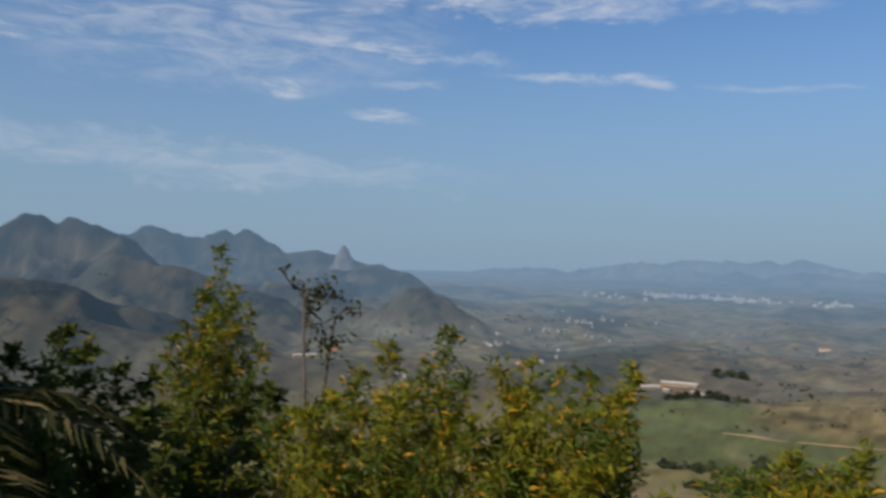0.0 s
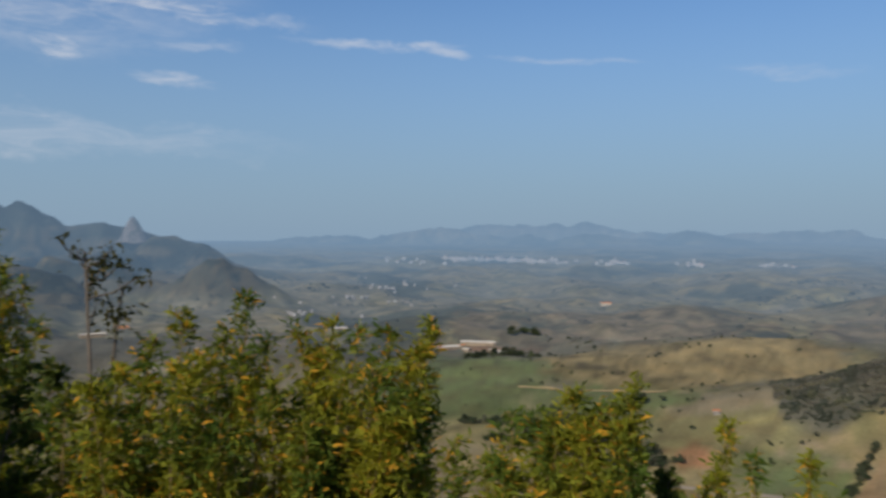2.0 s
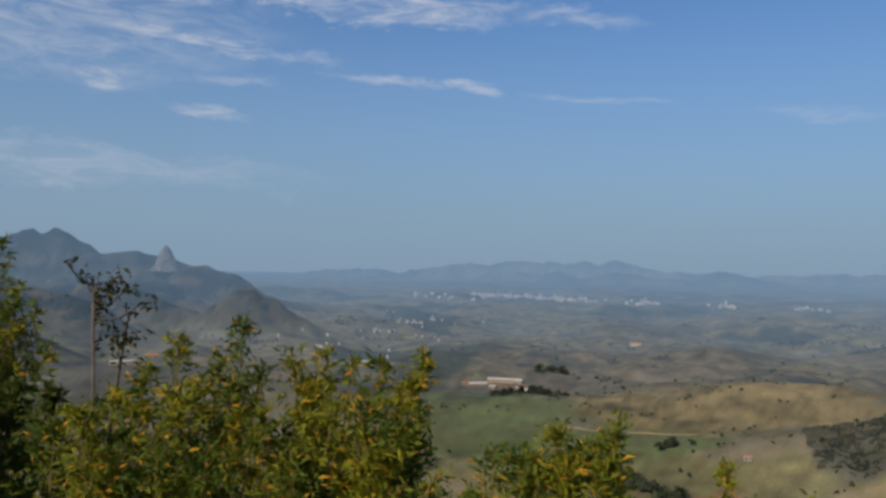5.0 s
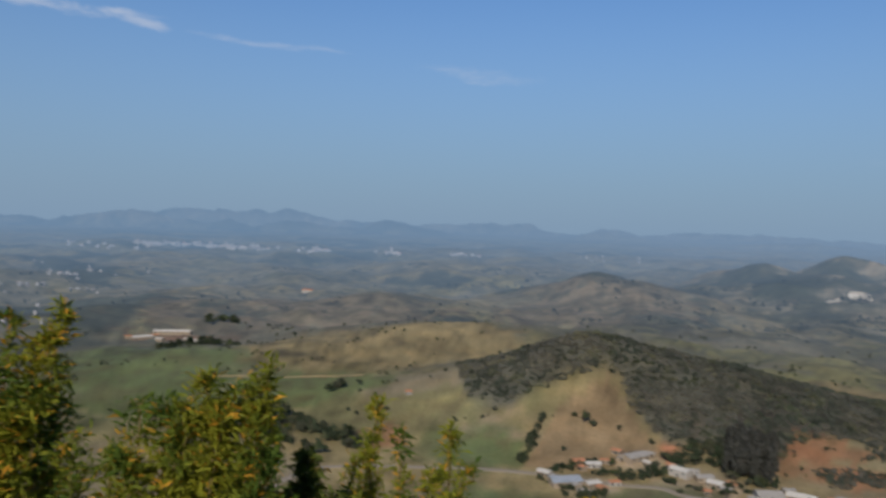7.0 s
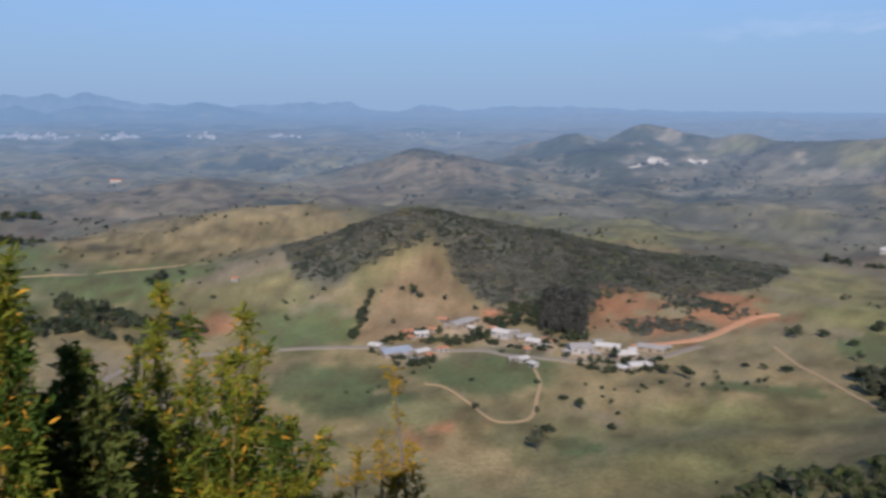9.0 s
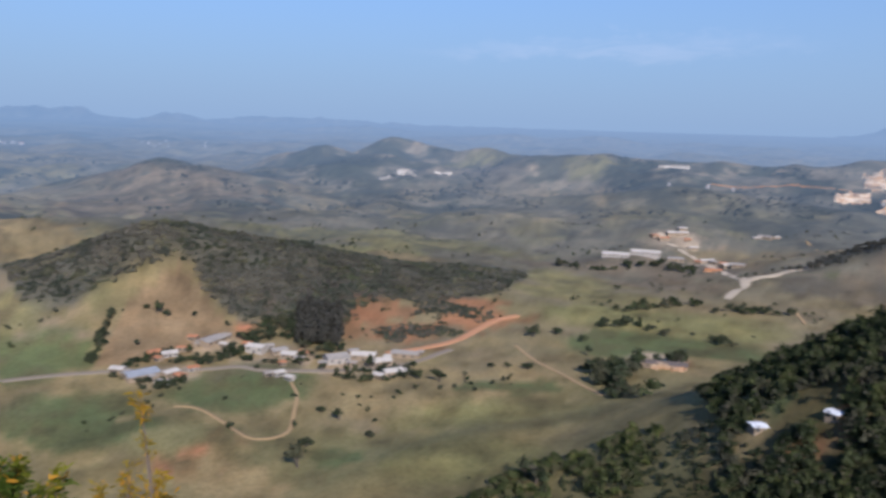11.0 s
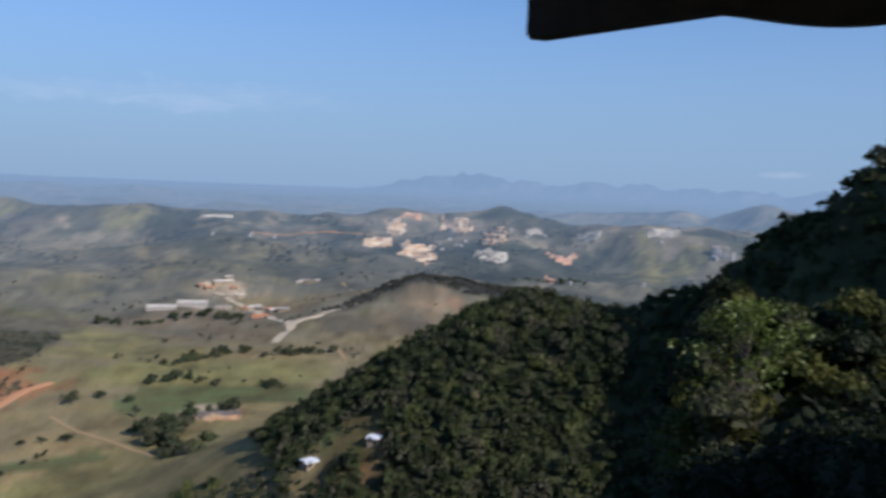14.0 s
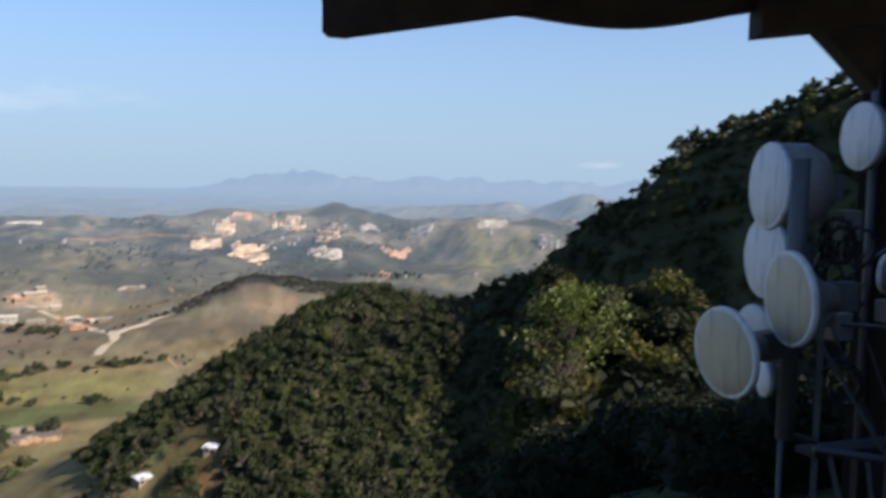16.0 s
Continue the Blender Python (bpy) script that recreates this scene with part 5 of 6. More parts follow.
town("town", "white buildings of a distant town in the plain", [(15.7, -1.85, 0.8, 0.05, 45), (18.5, -1.95, 1.2, 0.06, 40), (21.5, -2.05, 1.5, 0.07, 22), (25.8, -2.15, 0.6, 0.05, 22), (31, -2.2, 0.8, 0.06, 10), (35.8, -2.2, 0.7, 0.06, 8), (12, -2.0, 2.0, 0.12, 14)], 3, (6, 12), 0.12)
town("settlement", "scattered white houses among the far fields", [(8.4, -3.3, 1.6, 0.2, 6), (9.6, -4.9, 1.6, 0.15, 6), (11.9, -3.9, 1.4, 0.2, 5), (7, -6.7, 1.6, 0.3, 6), (3.5, -4.8, 1.4, 0.3, 4), (-3, -8.6, 1.5, 0.3, 5), (81.5, -4.1, 1.4, 0.2, 4), (109, -6.8, 2.5, 0.3, 3), (98, -4.3, 5, 0.5, 8), (104, -3.4, 3, 0.3, 7), (47, -2.2, 2, 0.1, 8), (7.5, -4.6, 0.8, 0.1, 10), (9.8, -3.9, 0.7, 0.08, 9), (3.6, -5.6, 0.6, 0.1, 7)], 4, (2.4, 5.2))
town("settlement", "white tower blocks beside the quarry hills", [(115.0, -4.2, 0.35, 0.12, 9)], 5, (6, 9), 0.8)
house("farmhouse", 25.3, min(ground_hit(25.3, -5.0), 1800), 20, 11, 5, "tile", "white", 0, "large white house with a red tile roof among hills")


# ---- plants in front of the lookout ----
BAMBOO = foliage("bamboo_leaves", (0.07, 0.108, 0.015), (0.25, 0.236, 0.018), (0.54, 0.27, 0.025), 2.6, 0.34, 0.09)
DRY_LEAF = foliage("dry_orange_leaves", (0.25, 0.18, 0.02), (0.36, 0.22, 0.02), (0.5, 0.25, 0.02), 1.6, 0.35, 0.2)
# broad leaves with shade put into their colour
SHADE_LEAF = foliage("shaded_broad_leaves", (0.056, 0.078, 0.016), (0.105, 0.118, 0.024), (0.17, 0.13, 0.03), 1.2, 0.28, 0.08)
LIME_LEAF = foliage("lime_leaves", (0.045, 0.064, 0.014), (0.13, 0.155, 0.034), (0.34, 0.36, 0.16), 0.9, 0.3, 0.13)
TUFT_LEAF = foliage("sapling_leaves", (0.035, 0.038, 0.012), (0.07, 0.062, 0.02), (0.13, 0.10, 0.04), 2.0, 0.25, 0.15)
CULM = principled("bamboo_culm", (0.20, 0.145, 0.045), 0.6, grain=0.3, scale=4)
TWIG = principled("grey_twig", (0.17, 0.13, 0.10), 0.9, grain=0.35, scale=4)


class Leaves:
    """Collects pointed, folded leaf blades, many at a time."""

    def __init__(self):
        self.co = []

    def blades(self, at, way, size, broad, rng):
        n = len(at)
        way = way / np.linalg.norm(way, axis=1, keepdims=True)
        side = np.cross(way, rng.normal(size=(n, 3)))
        side /= np.linalg.norm(side, axis=1, keepdims=True) + 1e-9
        up = np.cross(side, way)
        size = np.asarray(size)[:, None]
        sag = np.array([0, 0, -0.2]) * size
        mid = at + way * size * 0.42 + up * 0.08 * size
        self.co.append(np.stack([at, mid + side * broad * size, at + way * size + sag, mid - side * broad * size], 1).reshape(-1, 3))

    def blade(self, at, way, size, broad, rng):
        self.blades(np.array([at]), np.array([way]), np.array([size]), broad, rng)

    def mesh(self, name, material):
        co = np.concatenate(self.co)
        return quads_mesh(name, co, np.arange(len(co)).reshape(-1, 4), material)


def spot(eye, az, el, d):
    """A place d metres (on the level) from an eye, in a direction."""
    x, y = heading(az, d)
    return np.array([eye[0] + x, eye[1] + y, eye[2] + d * math.tan(radians(el))])


def shrub(label, eye, plumes, leaf, seed, size=0.11, reach=0.55, bearing=2.0, density=1.0, broad=0.11, category="shrub", name="bamboo_shrub"):
    """A clump of arching stems, each a feathery plume of leafy side twigs. plumes: azimuth, elevation and distance of each tip."""
    rng = np.random.default_rng(seed)
    tips = [spot(eye, *p) for p in plumes]
    cx, cy = np.mean([t[0] for t in tips]), np.mean([t[1] for t in tips])
    root = tagged(new(name), label, category, "shrubs in front of the lookout")
    base = np.array([cx, cy, land_at(cx, cy)])
    root.matrix_world = pose(*base)
    leaves = Leaves()
    for k, tip in enumerate(tips):
        bm = bmesh.new()
        tip = tip - base - np.array([0, 0, (0.0, 0.16, 0.07)[k % 3]])
        foot = np.array([tip[0] * 0.45 + rng.normal() * 0.12, tip[1] * 0.45 + rng.normal() * 0.12, -0.1])
        foot[0] -= 0.09 * max(tip[2], 0.5)
        foot[2] = land_at(base[0] + foot[0], base[1] + foot[1]) - base[2] - 0.1
        lean = rng.normal(size=2) * 0.12
        tall = tip[2] - foot[2]
        knee = np.array([foot[0] * 0.55 + tip[0] * 0.45 - lean[0], foot[1] * 0.55 + tip[1] * 0.45 - lean[1], foot[2] + tall * 0.62])

        def stem(t):
            return foot * (1 - t) ** 2 + knee * 2 * t * (1 - t) + tip * t * t
        tube(bm, [tuple(stem(t)) for t in (0, 0.25, 0.5, 0.7, 0.85, 1.0)], [0.022, 0.02, 0.016, 0.011, 0.007, 0.003], 5)
        start = max(0.12, 1 - 1.6 * bearing / max(tall, 0.5))
        twigs = int(116 * density)
        t = 1 - (1 - start) * rng.random(twigs) ** 1.05
        a = rng.uniform(0, 2 * math.pi, twigs)
        out = np.stack([np.cos(a), np.sin(a), rng.uniform(0.1, 1.0, twigs)], 1)
        out /= np.linalg.norm(out, axis=1, keepdims=True)
        long = reach * (0.12 + 0.78 * np.minimum(1.0, (1 - t) / (1 - start) * 1.1)) * rng.uniform(0.3, 1.3, twigs)
        at = foot * ((1 - t) ** 2)[:, None] + knee * (2 * t * (1 - t))[:, None] + tip * (t * t)[:, None]
        end = at + out * long[:, None] - np.array([0, 0, 0.18]) * long[:, None]
        for w in range(0, twigs, 7):
            tube(bm, [tuple(at[w]), tuple((at[w] + end[w]) / 2 + np.array([0, 0, 0.03])), tuple(end[w])], [0.004, 0.003, 0.0015], 3)
        each = np.maximum(8, (42 * long / reach)).astype(int)
        i = np.repeat(np.arange(twigs), each)
        u = rng.uniform(0.25, 1.05, len(i))[:, None]
        way = out[i] * 0.8 + rng.normal(size=(len(i), 3)) * 0.65 + np.array([0, 0, 0.25])
        leaves.blades(at[i] + (end - at)[i] * u + rng.normal(size=(len(i), 3)) * 0.018, way, 0.8 * size * rng.uniform(0.5, 1.35, len(i)), broad * 1.05, rng)
        n = 16
        crest = np.repeat(tip[None], n, 0) - (tip - knee) / np.linalg.norm(tip - knee) * rng.uniform(0, 0.18, n)[:, None]
        leaves.blades(crest, (tip - knee)[None] + rng.normal(size=(n, 3)) * 0.4, 0.75 * size * rng.uniform(0.7, 1.2, n), broad, rng)
        part("stem", bm, CULM if leaf is BAMBOO else TWIG, root)
    part("foliage", leaves.mesh("foliage", leaf), None, root)
    return root


E0, E6, E8 = (0.0, 0.0, 1.6), (0.33, 0.0, 1.5), (0.68, 0.0, 1.42)
YEL = "yellow-green bamboo shrub with feathery sunlit tips"
shrub("tall yellow-green shrub rising above the thicket", E0, [(-15.25, 0.8, 11), (-14.2, -1.3, 10.8), (-16.4, -2.0, 11), (-13.2, -3.2, 10.7), (-17.3, -3.6, 11), (-15.4, -2.6, 10.5), (-14.4, -4.4, 10.5), (-16.3, -4.8, 10.4), (-12.4, -5.4, 10.2), (-18.2, -5.4, 10.4)], BAMBOO, 1, 0.13, 0.7, 3.0, 1.7)
shrub("shaded green thicket with broad leaves", E0, [(-23.6, -6.0, 8), (-21.6, -6.2, 8.2), (-26, -6.6, 8), (-27.8, -6.0, 8), (-19.6, -6.6, 8.2), (-24.8, -4.4, 9), (-29.5, -6.5, 8)], SHADE_LEAF, 2, 0.13, 0.7, 2.6, 1.3, 0.2, name="leafy_shrub")
# Its right-hand dark stems stand in for shade below the tall shrub.
shrub("shaded green thicket with broad leaves", E0, [(-27, -9.5, 6), (-23.5, -9.8, 6.2), (-20, -9.6, 6), (-16.5, -9.2, 6.3), (-18.4, -11.5, 5.4), (-25.5, -12, 5.2), (-13.2, -8.6, 6.6), (-11.2, -7.8, 7.4)], SHADE_LEAF, 3, 0.12, 0.65, 2.2, 1.4, 0.2, name="leafy_shrub")
shrub("golden-green bamboo shrub in the sun", E0, [(-8.6, -9.6, 6.6), (-7.6, -7.8, 7), (-5.6, -7.2, 6.8), (-10.8, -10.4, 6.2), (-8.4, -10.8, 6), (-6.2, -10, 6)], BAMBOO, 4, 0.11, 0.8, 2.3, 1.6)
shrub(YEL, E0, [(-3.6, -5.9, 6.8), (-2.4, -7.2, 6.6), (-0.8, -6.6, 6.5), (0.76, -4.8, 6.5), (2.1, -6.2, 6.4), (0.2, -8.4, 6.2), (-3.2, -9.2, 6.0), (2.6, -9.0, 5.8)], BAMBOO, 5, 0.105, 0.72, 2.4, 1.7)
shrub(YEL, E0, [(4.0, -6.7, 6.2), (5.4, -7.2, 6.2), (6.5, -6.2, 6.2), (8.2, -7.4, 6.1), (5.0, -9.4, 5.8), (7.4, -9.8, 5.7), (9.2, -9.6, 5.7)], BAMBOO, 6, 0.105, 0.72, 2.4, 1.7)
shrub(YEL, E0, [(10.4, -7.4, 6.0), (11.8, -7.6, 6.0), (13.3, -6.3, 6.0), (12.6, -8.6, 5.9), (10.8, -10.2, 5.7), (12.4, -11.4, 5.6)], BAMBOO, 7, 0.105, 0.6, 2.0, 1.6)
shrub("young bamboo shrub with orange and green leaves", E8, [(19.0, -9.2, 4.0), (18.2, -9.9, 4.0), (16.8, -10.0, 4.1), (14.6, -9.8, 4.1), (12.2, -9.3, 4.2), (13.4, -11.0, 4.1), (16.0, -12.4, 4.0), (18.6, -12.6, 3.9)], BAMBOO, 8, 0.085, 0.44, 1.5, 1.7)
shrub("young bamboo shrub with orange and green leaves", E8, [(10.6, -11.5, 4.3), (8.8, -12.8, 4.3), (6.5, -12.6, 4.4), (9.4, -14.8, 4.1), (6.0, -15.5, 4.1), (12.6, -14.6, 4.0)], BAMBOO, 9, 0.085, 0.46, 1.5, 1.6)
shrub("dark green leafy shrub low in the shade", E8, [(22.2, -15.6, 4.4), (20.8, -16.6, 4.3), (23.6, -17.4, 4.3), (17.0, -16.6, 4.2), (14.0, -17.2, 4.1)], SHADE_LEAF, 10, 0.085, 0.36, 1.4, 1.5, 0.2, name="leafy_shrub")
shrub("sparse bamboo shrub with thin golden tips", E8, [(28.15, -11.9, 5.7), (27.0, -14.0, 5.6), (29.6, -13.6, 5.6), (33.2, -13.7, 5.7), (31.8, -15.2, 5.5), (34.4, -15.8, 5.5), (26.0, -16.2, 5.3), (29.6, -17.0, 5.2)], BAMBOO, 11, 0.095, 0.36, 1.7, 1.0)
shrub("sparse bamboo shrub with thin golden tips", E8, [(32.6, -18.8, 5.0), (36.2, -19.8, 5.2), (38.4, -21.6, 5.1), (35.0, -21.6, 4.9), (30.0, -20.4, 4.8)], BAMBOO, 12, 0.09, 0.34, 1.3, 0.9)
shrub("green bamboo shrub filling the gap below the taller ones", E8, [(22.6, -15.8, 4.9), (24.4, -16.8, 4.9), (26.2, -18.0, 4.8), (21.4, -18.2, 4.7), (24.8, -20.4, 4.7), (27.6, -20.0, 4.8), (22.8, -22.0, 4.5)], BAMBOO, 14, 0.09, 0.4, 1.5, 1.2)
shrub("low bamboo shrub with golden and green leaves", E8, [(30.6, -19.2, 5.2), (33.2, -20.2, 5.2), (36.0, -21.6, 5.2), (38.6, -23.2, 5.2), (34.6, -23.6, 5.0), (31.4, -22.6, 5.0)], BAMBOO, 15, 0.09, 0.42, 1.4, 1.1)
shrub("sparse low shrub with dry golden leaves", E8, [(41.2, -23.8, 5.3), (43.4, -24.6, 5.3), (39.8, -25.4, 5.2), (45.4, -26.0, 5.2)], DRY_LEAF, 16, 0.085, 0.3, 1.2, 0.5)
shrub("thin shrub with dry orange leaves", E8, [(43.75, -18.5, 5.4), (42.8, -21.4, 5.3), (44.6, -23.4, 5.3)], DRY_LEAF, 13, 0.085, 0.2, 1.0, 0.4)

LOW = "low bamboo growth closing the gaps between taller shrubs"
shrub(LOW, E0, [(-9.4, -10.6, 5.9), (-7.2, -11.6, 5.8), (-5.2, -10.4, 6.2), (-4.4, -12.4, 5.7), (-2.0, -10.6, 6.2), (-1.2, -12.8, 5.6), (0.8, -10.8, 6.2)], BAMBOO, 21, 0.105, 0.62, 1.8, 1.3)
shrub(LOW, E0, [(2.4, -11.2, 6.0), (3.6, -10.2, 6.1), (4.4, -12.6, 5.6), (6.2, -11.6, 5.8), (8.0, -11.8, 5.8), (9.6, -12.2, 5.6), (10.4, -13.4, 5.5)], BAMBOO, 22, 0.105, 0.6, 1.8, 1.3)
shrub(LOW, E8, [(13.4, -17.6, 4.2), (16.4, -18.6, 4.2), (19.4, -17.4, 4.3), (10.4, -18.0, 4.2), (7.4, -18.6, 4.2), (22.4, -19.8, 4.4)], BAMBOO, 23, 0.085, 0.42, 1.3, 1.3)

# the slim sapling with tufts
rng = np.random.default_rng(44)
sapling = tagged(new("sapling"), "slim dark sapling with sparse leaf tufts", "tree")
top = spot(E0, -9.7, -1.5, 9)
fx, fy = heading(-8.9, 9)
foot = np.array([fx, fy, land_at(fx, fy)])
sapling.matrix_world = pose(*foot)
bm, tufts = bmesh.new(), Leaves()
tube(bm, [(0, 0, -0.2), tuple((top - foot) * 0.5 + np.array([0.03, 0, 0])), tuple(top - foot)], [0.045, 0.032, 0.014], 7)
fork = spot(E0, -7.75, -5.9, 9.1) - foot
tube(bm, [tuple((top - foot) * 0.55), tuple(fork), tuple(spot(E0, -7.45, -4.0, 9.1) - foot)], [0.022, 0.018, 0.008], 6)
for az, el, rich in ((-11.25, -0.75, 3), (-10.2, -1.3, 9), (-9.45, -2.1, 14), (-8.65, -2.45, 26), (-7.5, -2.3, 12), (-8.0, -1.25, 5), (-6.45, -3.25, 8), (-9.2, -3.4, 16), (-7.5, -3.9, 8), (-7.3, -5.6, 20), (-8.3, -5.8, 14), (-7.8, -6.6, 10), (-8.9, -4.6, 7)):
    end = spot(E0, az, el, 9 + rng.uniform(-0.2, 0.2)) - foot
    at = fork if az > -8.4 and el < -3.6 else (top - foot) * min(0.99, max(0.5, (end[2] - 0.22) / (top - foot)[2]))
    tube(bm, [tuple(at), tuple((at + end) / 2 + np.array([0, 0, -0.05])), tuple(end)], [0.012, 0.009, 0.005], 5)
    for _ in range(2 * rich):
        tufts.blade(end + rng.normal(size=3) * np.array([0.075, 0.075, 0.055]) * (0.6 + 0.03 * rich), rng.normal(size=3), rng.uniform(0.05, 0.10), 0.26, rng)
part("stem", bm, BARK, sapling)
part("foliage", tufts.mesh("foliage", TUFT_LEAF), None, sapling)

# palm fronds at the edge of the view
palm = tagged(new("palm"), "low palm with arching green fronds in shade", "palm")
px, py = heading(-33, 5.6)
palm.matrix_world = pose(px, py, land_at(px, py))
crest = 1.6 + 5.6 * math.tan(radians(-9.5)) - land_at(px, py)
bm = bmesh.new()
tube(bm, [(0, 0, -0.3), (0.05, 0, crest * 0.5), (0, 0, crest)], [0.13, 0.11, 0.09], 9)
part("trunk", bm, BARK, palm)
for k in range(9):
    a = k * 0.7
    fronds, out = Leaves(), np.array([math.cos(a), math.sin(a), 0])
    bm = bmesh.new()
    line = [np.array([0, 0, crest]) + out * 1.5 * t + np.array([0, 0, 0.75 * t - 1.25 * t * t]) for t in (0, 0.25, 0.5, 0.75, 1.0)]
    tube(bm, [tuple(p) for p in line], [0.018, 0.014, 0.011, 0.008, 0.004], 5)
    rib = part("frond", bm, CULM, palm)
    for i in range(56):
        t = 0.15 + 0.85 * i / 56
        p = np.array([0, 0, crest]) + out * 1.5 * t + np.array([0, 0, 0.75 * t - 1.25 * t * t])
        side = np.cross(out, (0, 0, 1)) * (1 if i % 2 else -1)
        fronds.blade(p, side + out * 0.7 + np.array([0, 0, -0.25]), 0.42 * (1.1 - 0.6 * t), 0.05, rng)
    part("leaf_blade", fronds.mesh("leaf_blade", TUFT_LEAF), None, rib)

# the sunlit lime-green tree on the slope, among lower bushes
lime = tagged(new("lime_tree"), "lime-green broadleaf tree catching the sun on the slope", "tree")
lx, ly = heading(116.4, 38)
crest = EYE_Z + 38 * math.tan(radians(-6.4))
lime.matrix_world = pose(lx, ly, land_at(lx, ly))
tall = crest - land_at(lx, ly)
bm, tuft = bmesh.new(), Leaves()
tube(bm, [(0, 0, -0.5), (0.1, 0.1, tall * 0.4), (0, 0, tall * 0.75)], [0.22, 0.17, 0.08], 8)
for k in range(44):
    a, r = rng.uniform(0, 6.28), 2.7 * math.sqrt(rng.random()) * (0.8 + 0.4 * math.sin(3 * k))
    c = np.array([r * math.cos(a), r * math.sin(a), tall - 0.1 - 0.42 * abs(r) * rng.uniform(0.3, 1.7) - rng.random() ** 1.3 * 3.0])
    tube(bm, [(0, 0, c[2] * 0.7), tuple(c * np.array([0.5, 0.5, 0.88])), tuple(c * np.array([1, 1, 0.97]))], [0.03, 0.018, 0.008], 4)
    for _ in range(60):
        n = rng.normal(size=3) * np.array([1.0, 1.0, 0.6])
        tuft.blade(c + n / np.linalg.norm(n) * np.array([0.75, 0.75, 0.4]) * rng.random() ** 0.4, n + np.array([0, 0, 0.4]), rng.uniform(0.15, 0.28), 0.24, rng)
part("trunk", bm, BARK, lime)
part("foliage", tuft.mesh("foliage", LIME_LEAF), None, lime)
LEAF_OLIVE = foliage("olive_leaves", (0.042, 0.05, 0.014), (0.085, 0.084, 0.022), (0.13, 0.115, 0.035), 0.5, 0.25, 0.15)
spread = random.Random(31)
for k in range(30):
    a, el = spread.uniform(113.5, 124.5), spread.uniform(-12.5, -5.0)
    el = min(el, -5.0 - 0.9 * max(0.0, 114.5 - a))
    d, s = 46 + 1.1 * (el + 5) + spread.uniform(-1.5, 1.5), spread.uniform(0.9, 1.8)
    x, y = heading(a, d)
    bush = tagged(new("olive_bush"), "olive-green bush around the sunlit tree", "bush", "bushes on the near slope")
    z = max(EYE_Z + d * math.tan(radians(el)), land_at(x, y) + 1.2)
    bush.matrix_world = pose(x, y, land_at(x, y), 0, 0, k * 70)
    tall = z - land_at(x, y)
    bm = bmesh.new()
    tube(bm, [(0, 0, -0.4), (0.1, 0, tall * 0.5), (0, 0, tall * 0.9)], [0.1, 0.08, 0.03], 6)
    part("trunk", bm, BARK, bush)
    c, f = LUSH[k % 4]
    layers, faces = [], []
    for j in range(max(1, min(4, int(tall / (1.2 * s))))):
        turn = np.array([[math.cos(2 * j), -math.sin(2 * j), 0], [math.sin(2 * j), math.cos(2 * j), 0], [0, 0, 1]])
        layers.append(c @ turn.T * s * (1 + 0.12 * j) + np.array([0.3 * j, -0.3 * j, tall - 1.5 * s - 1.2 * s * j]))
        faces.append(f + j * len(c))
    # two crowns in five take the leaf colour darkened for shade
    part("crown", quads_mesh("crown", np.concatenate(layers), np.concatenate(faces), (LEAF_OLIVE, LEAF_WOOD, LEAF_SHADED)[(0, 1, 2, 0, 2)[k % 5]]), None, bush)


# ---- the lookout: floor, roof, building ----
CONCRETE = principled("old_concrete", (0.34, 0.32, 0.29), 0.9, grain=0.25, scale=1.2)
TIMBER = principled("dark_timber", (0.045, 0.034, 0.026), 0.85, grain=0.5, scale=2.0, bump=0.4)
# Wall colour with its shade put in, down to almost black.
SHADED_WALL = principled("shade_darkened_wall", (0.02, 0.016, 0.012), 0.95, grain=0.4, scale=1.0, spec=0.03)
YELLOW = principled("yellow_paint", (0.72, 0.40, 0.02), 0.55, grain=0.15, scale=2.0)
GALV = principled("galvanised_steel", (0.13, 0.13, 0.13), 0.6, metal=0.5, grain=0.25, scale=5.0, bump=0.05)


def stained(name, color, drip):
    """A weathered dish cover with dark runs down its face."""
    m = bpy.data.materials.new(name)
    m.use_nodes = True
    N = Nodes(m.node_tree)
    pos = N.add("ShaderNodeTexCoord").outputs["Object"]
    run = N.noise(N.scaled(pos, (16.0, 4.0, 1.4)), 1.0, 5.0, 0.6)
    blot = N.noise(pos, 7.0, 5.0, 0.6)
    tint = N.mix(N.ramp(run, 0.52, 0.72, 0.0, 0.75), color, drip)
    tint = N.mix(N.ramp(blot, 0.5, 0.75, 0.0, 0.35), tint, drip)
    b = N.add("ShaderNodeBsdfPrincipled")
    b.inputs["Roughness"].default_value, b.inputs["Specular IOR Level"].default_value = 0.6, 0.3
    N.put(b.inputs["Base Color"], tint)
    N.put(N.add("ShaderNodeOutputMaterial").inputs[0], b.outputs[0])
    return m


RADOME = stained("white_radome", (0.66, 0.66, 0.64), (0.34, 0.33, 0.31))
CREAM = stained("cream_radome", (0.52, 0.45, 0.31), (0.26, 0.23, 0.18))
SHELL = principled("grey_dish_shell", (0.21, 0.19, 0.17), 0.5, grain=0.2, scale=3.0, bump=0)
CABLE = principled("black_cable", (0.02, 0.02, 0.02), 0.5, grain=0.2, bump=0)

bm = bmesh.new()
box(bm, -9, -8, -3.0, 1.9, 0.7, 0.0, 0.02)
tagged(new("floor", bpy.data.meshes.new("floor")), "bare concrete floor of the lookout", "floor", kind="structure")
bm.to_mesh(bpy.data.objects["floor"].data)
bm.free()
bpy.data.objects["floor"].data.materials.append(CONCRETE)

# roof: boards on rafters, with fascia and brace outlines shaped to fit the camera's view
FX, FY, FA = 3.256, -0.513, -109.95
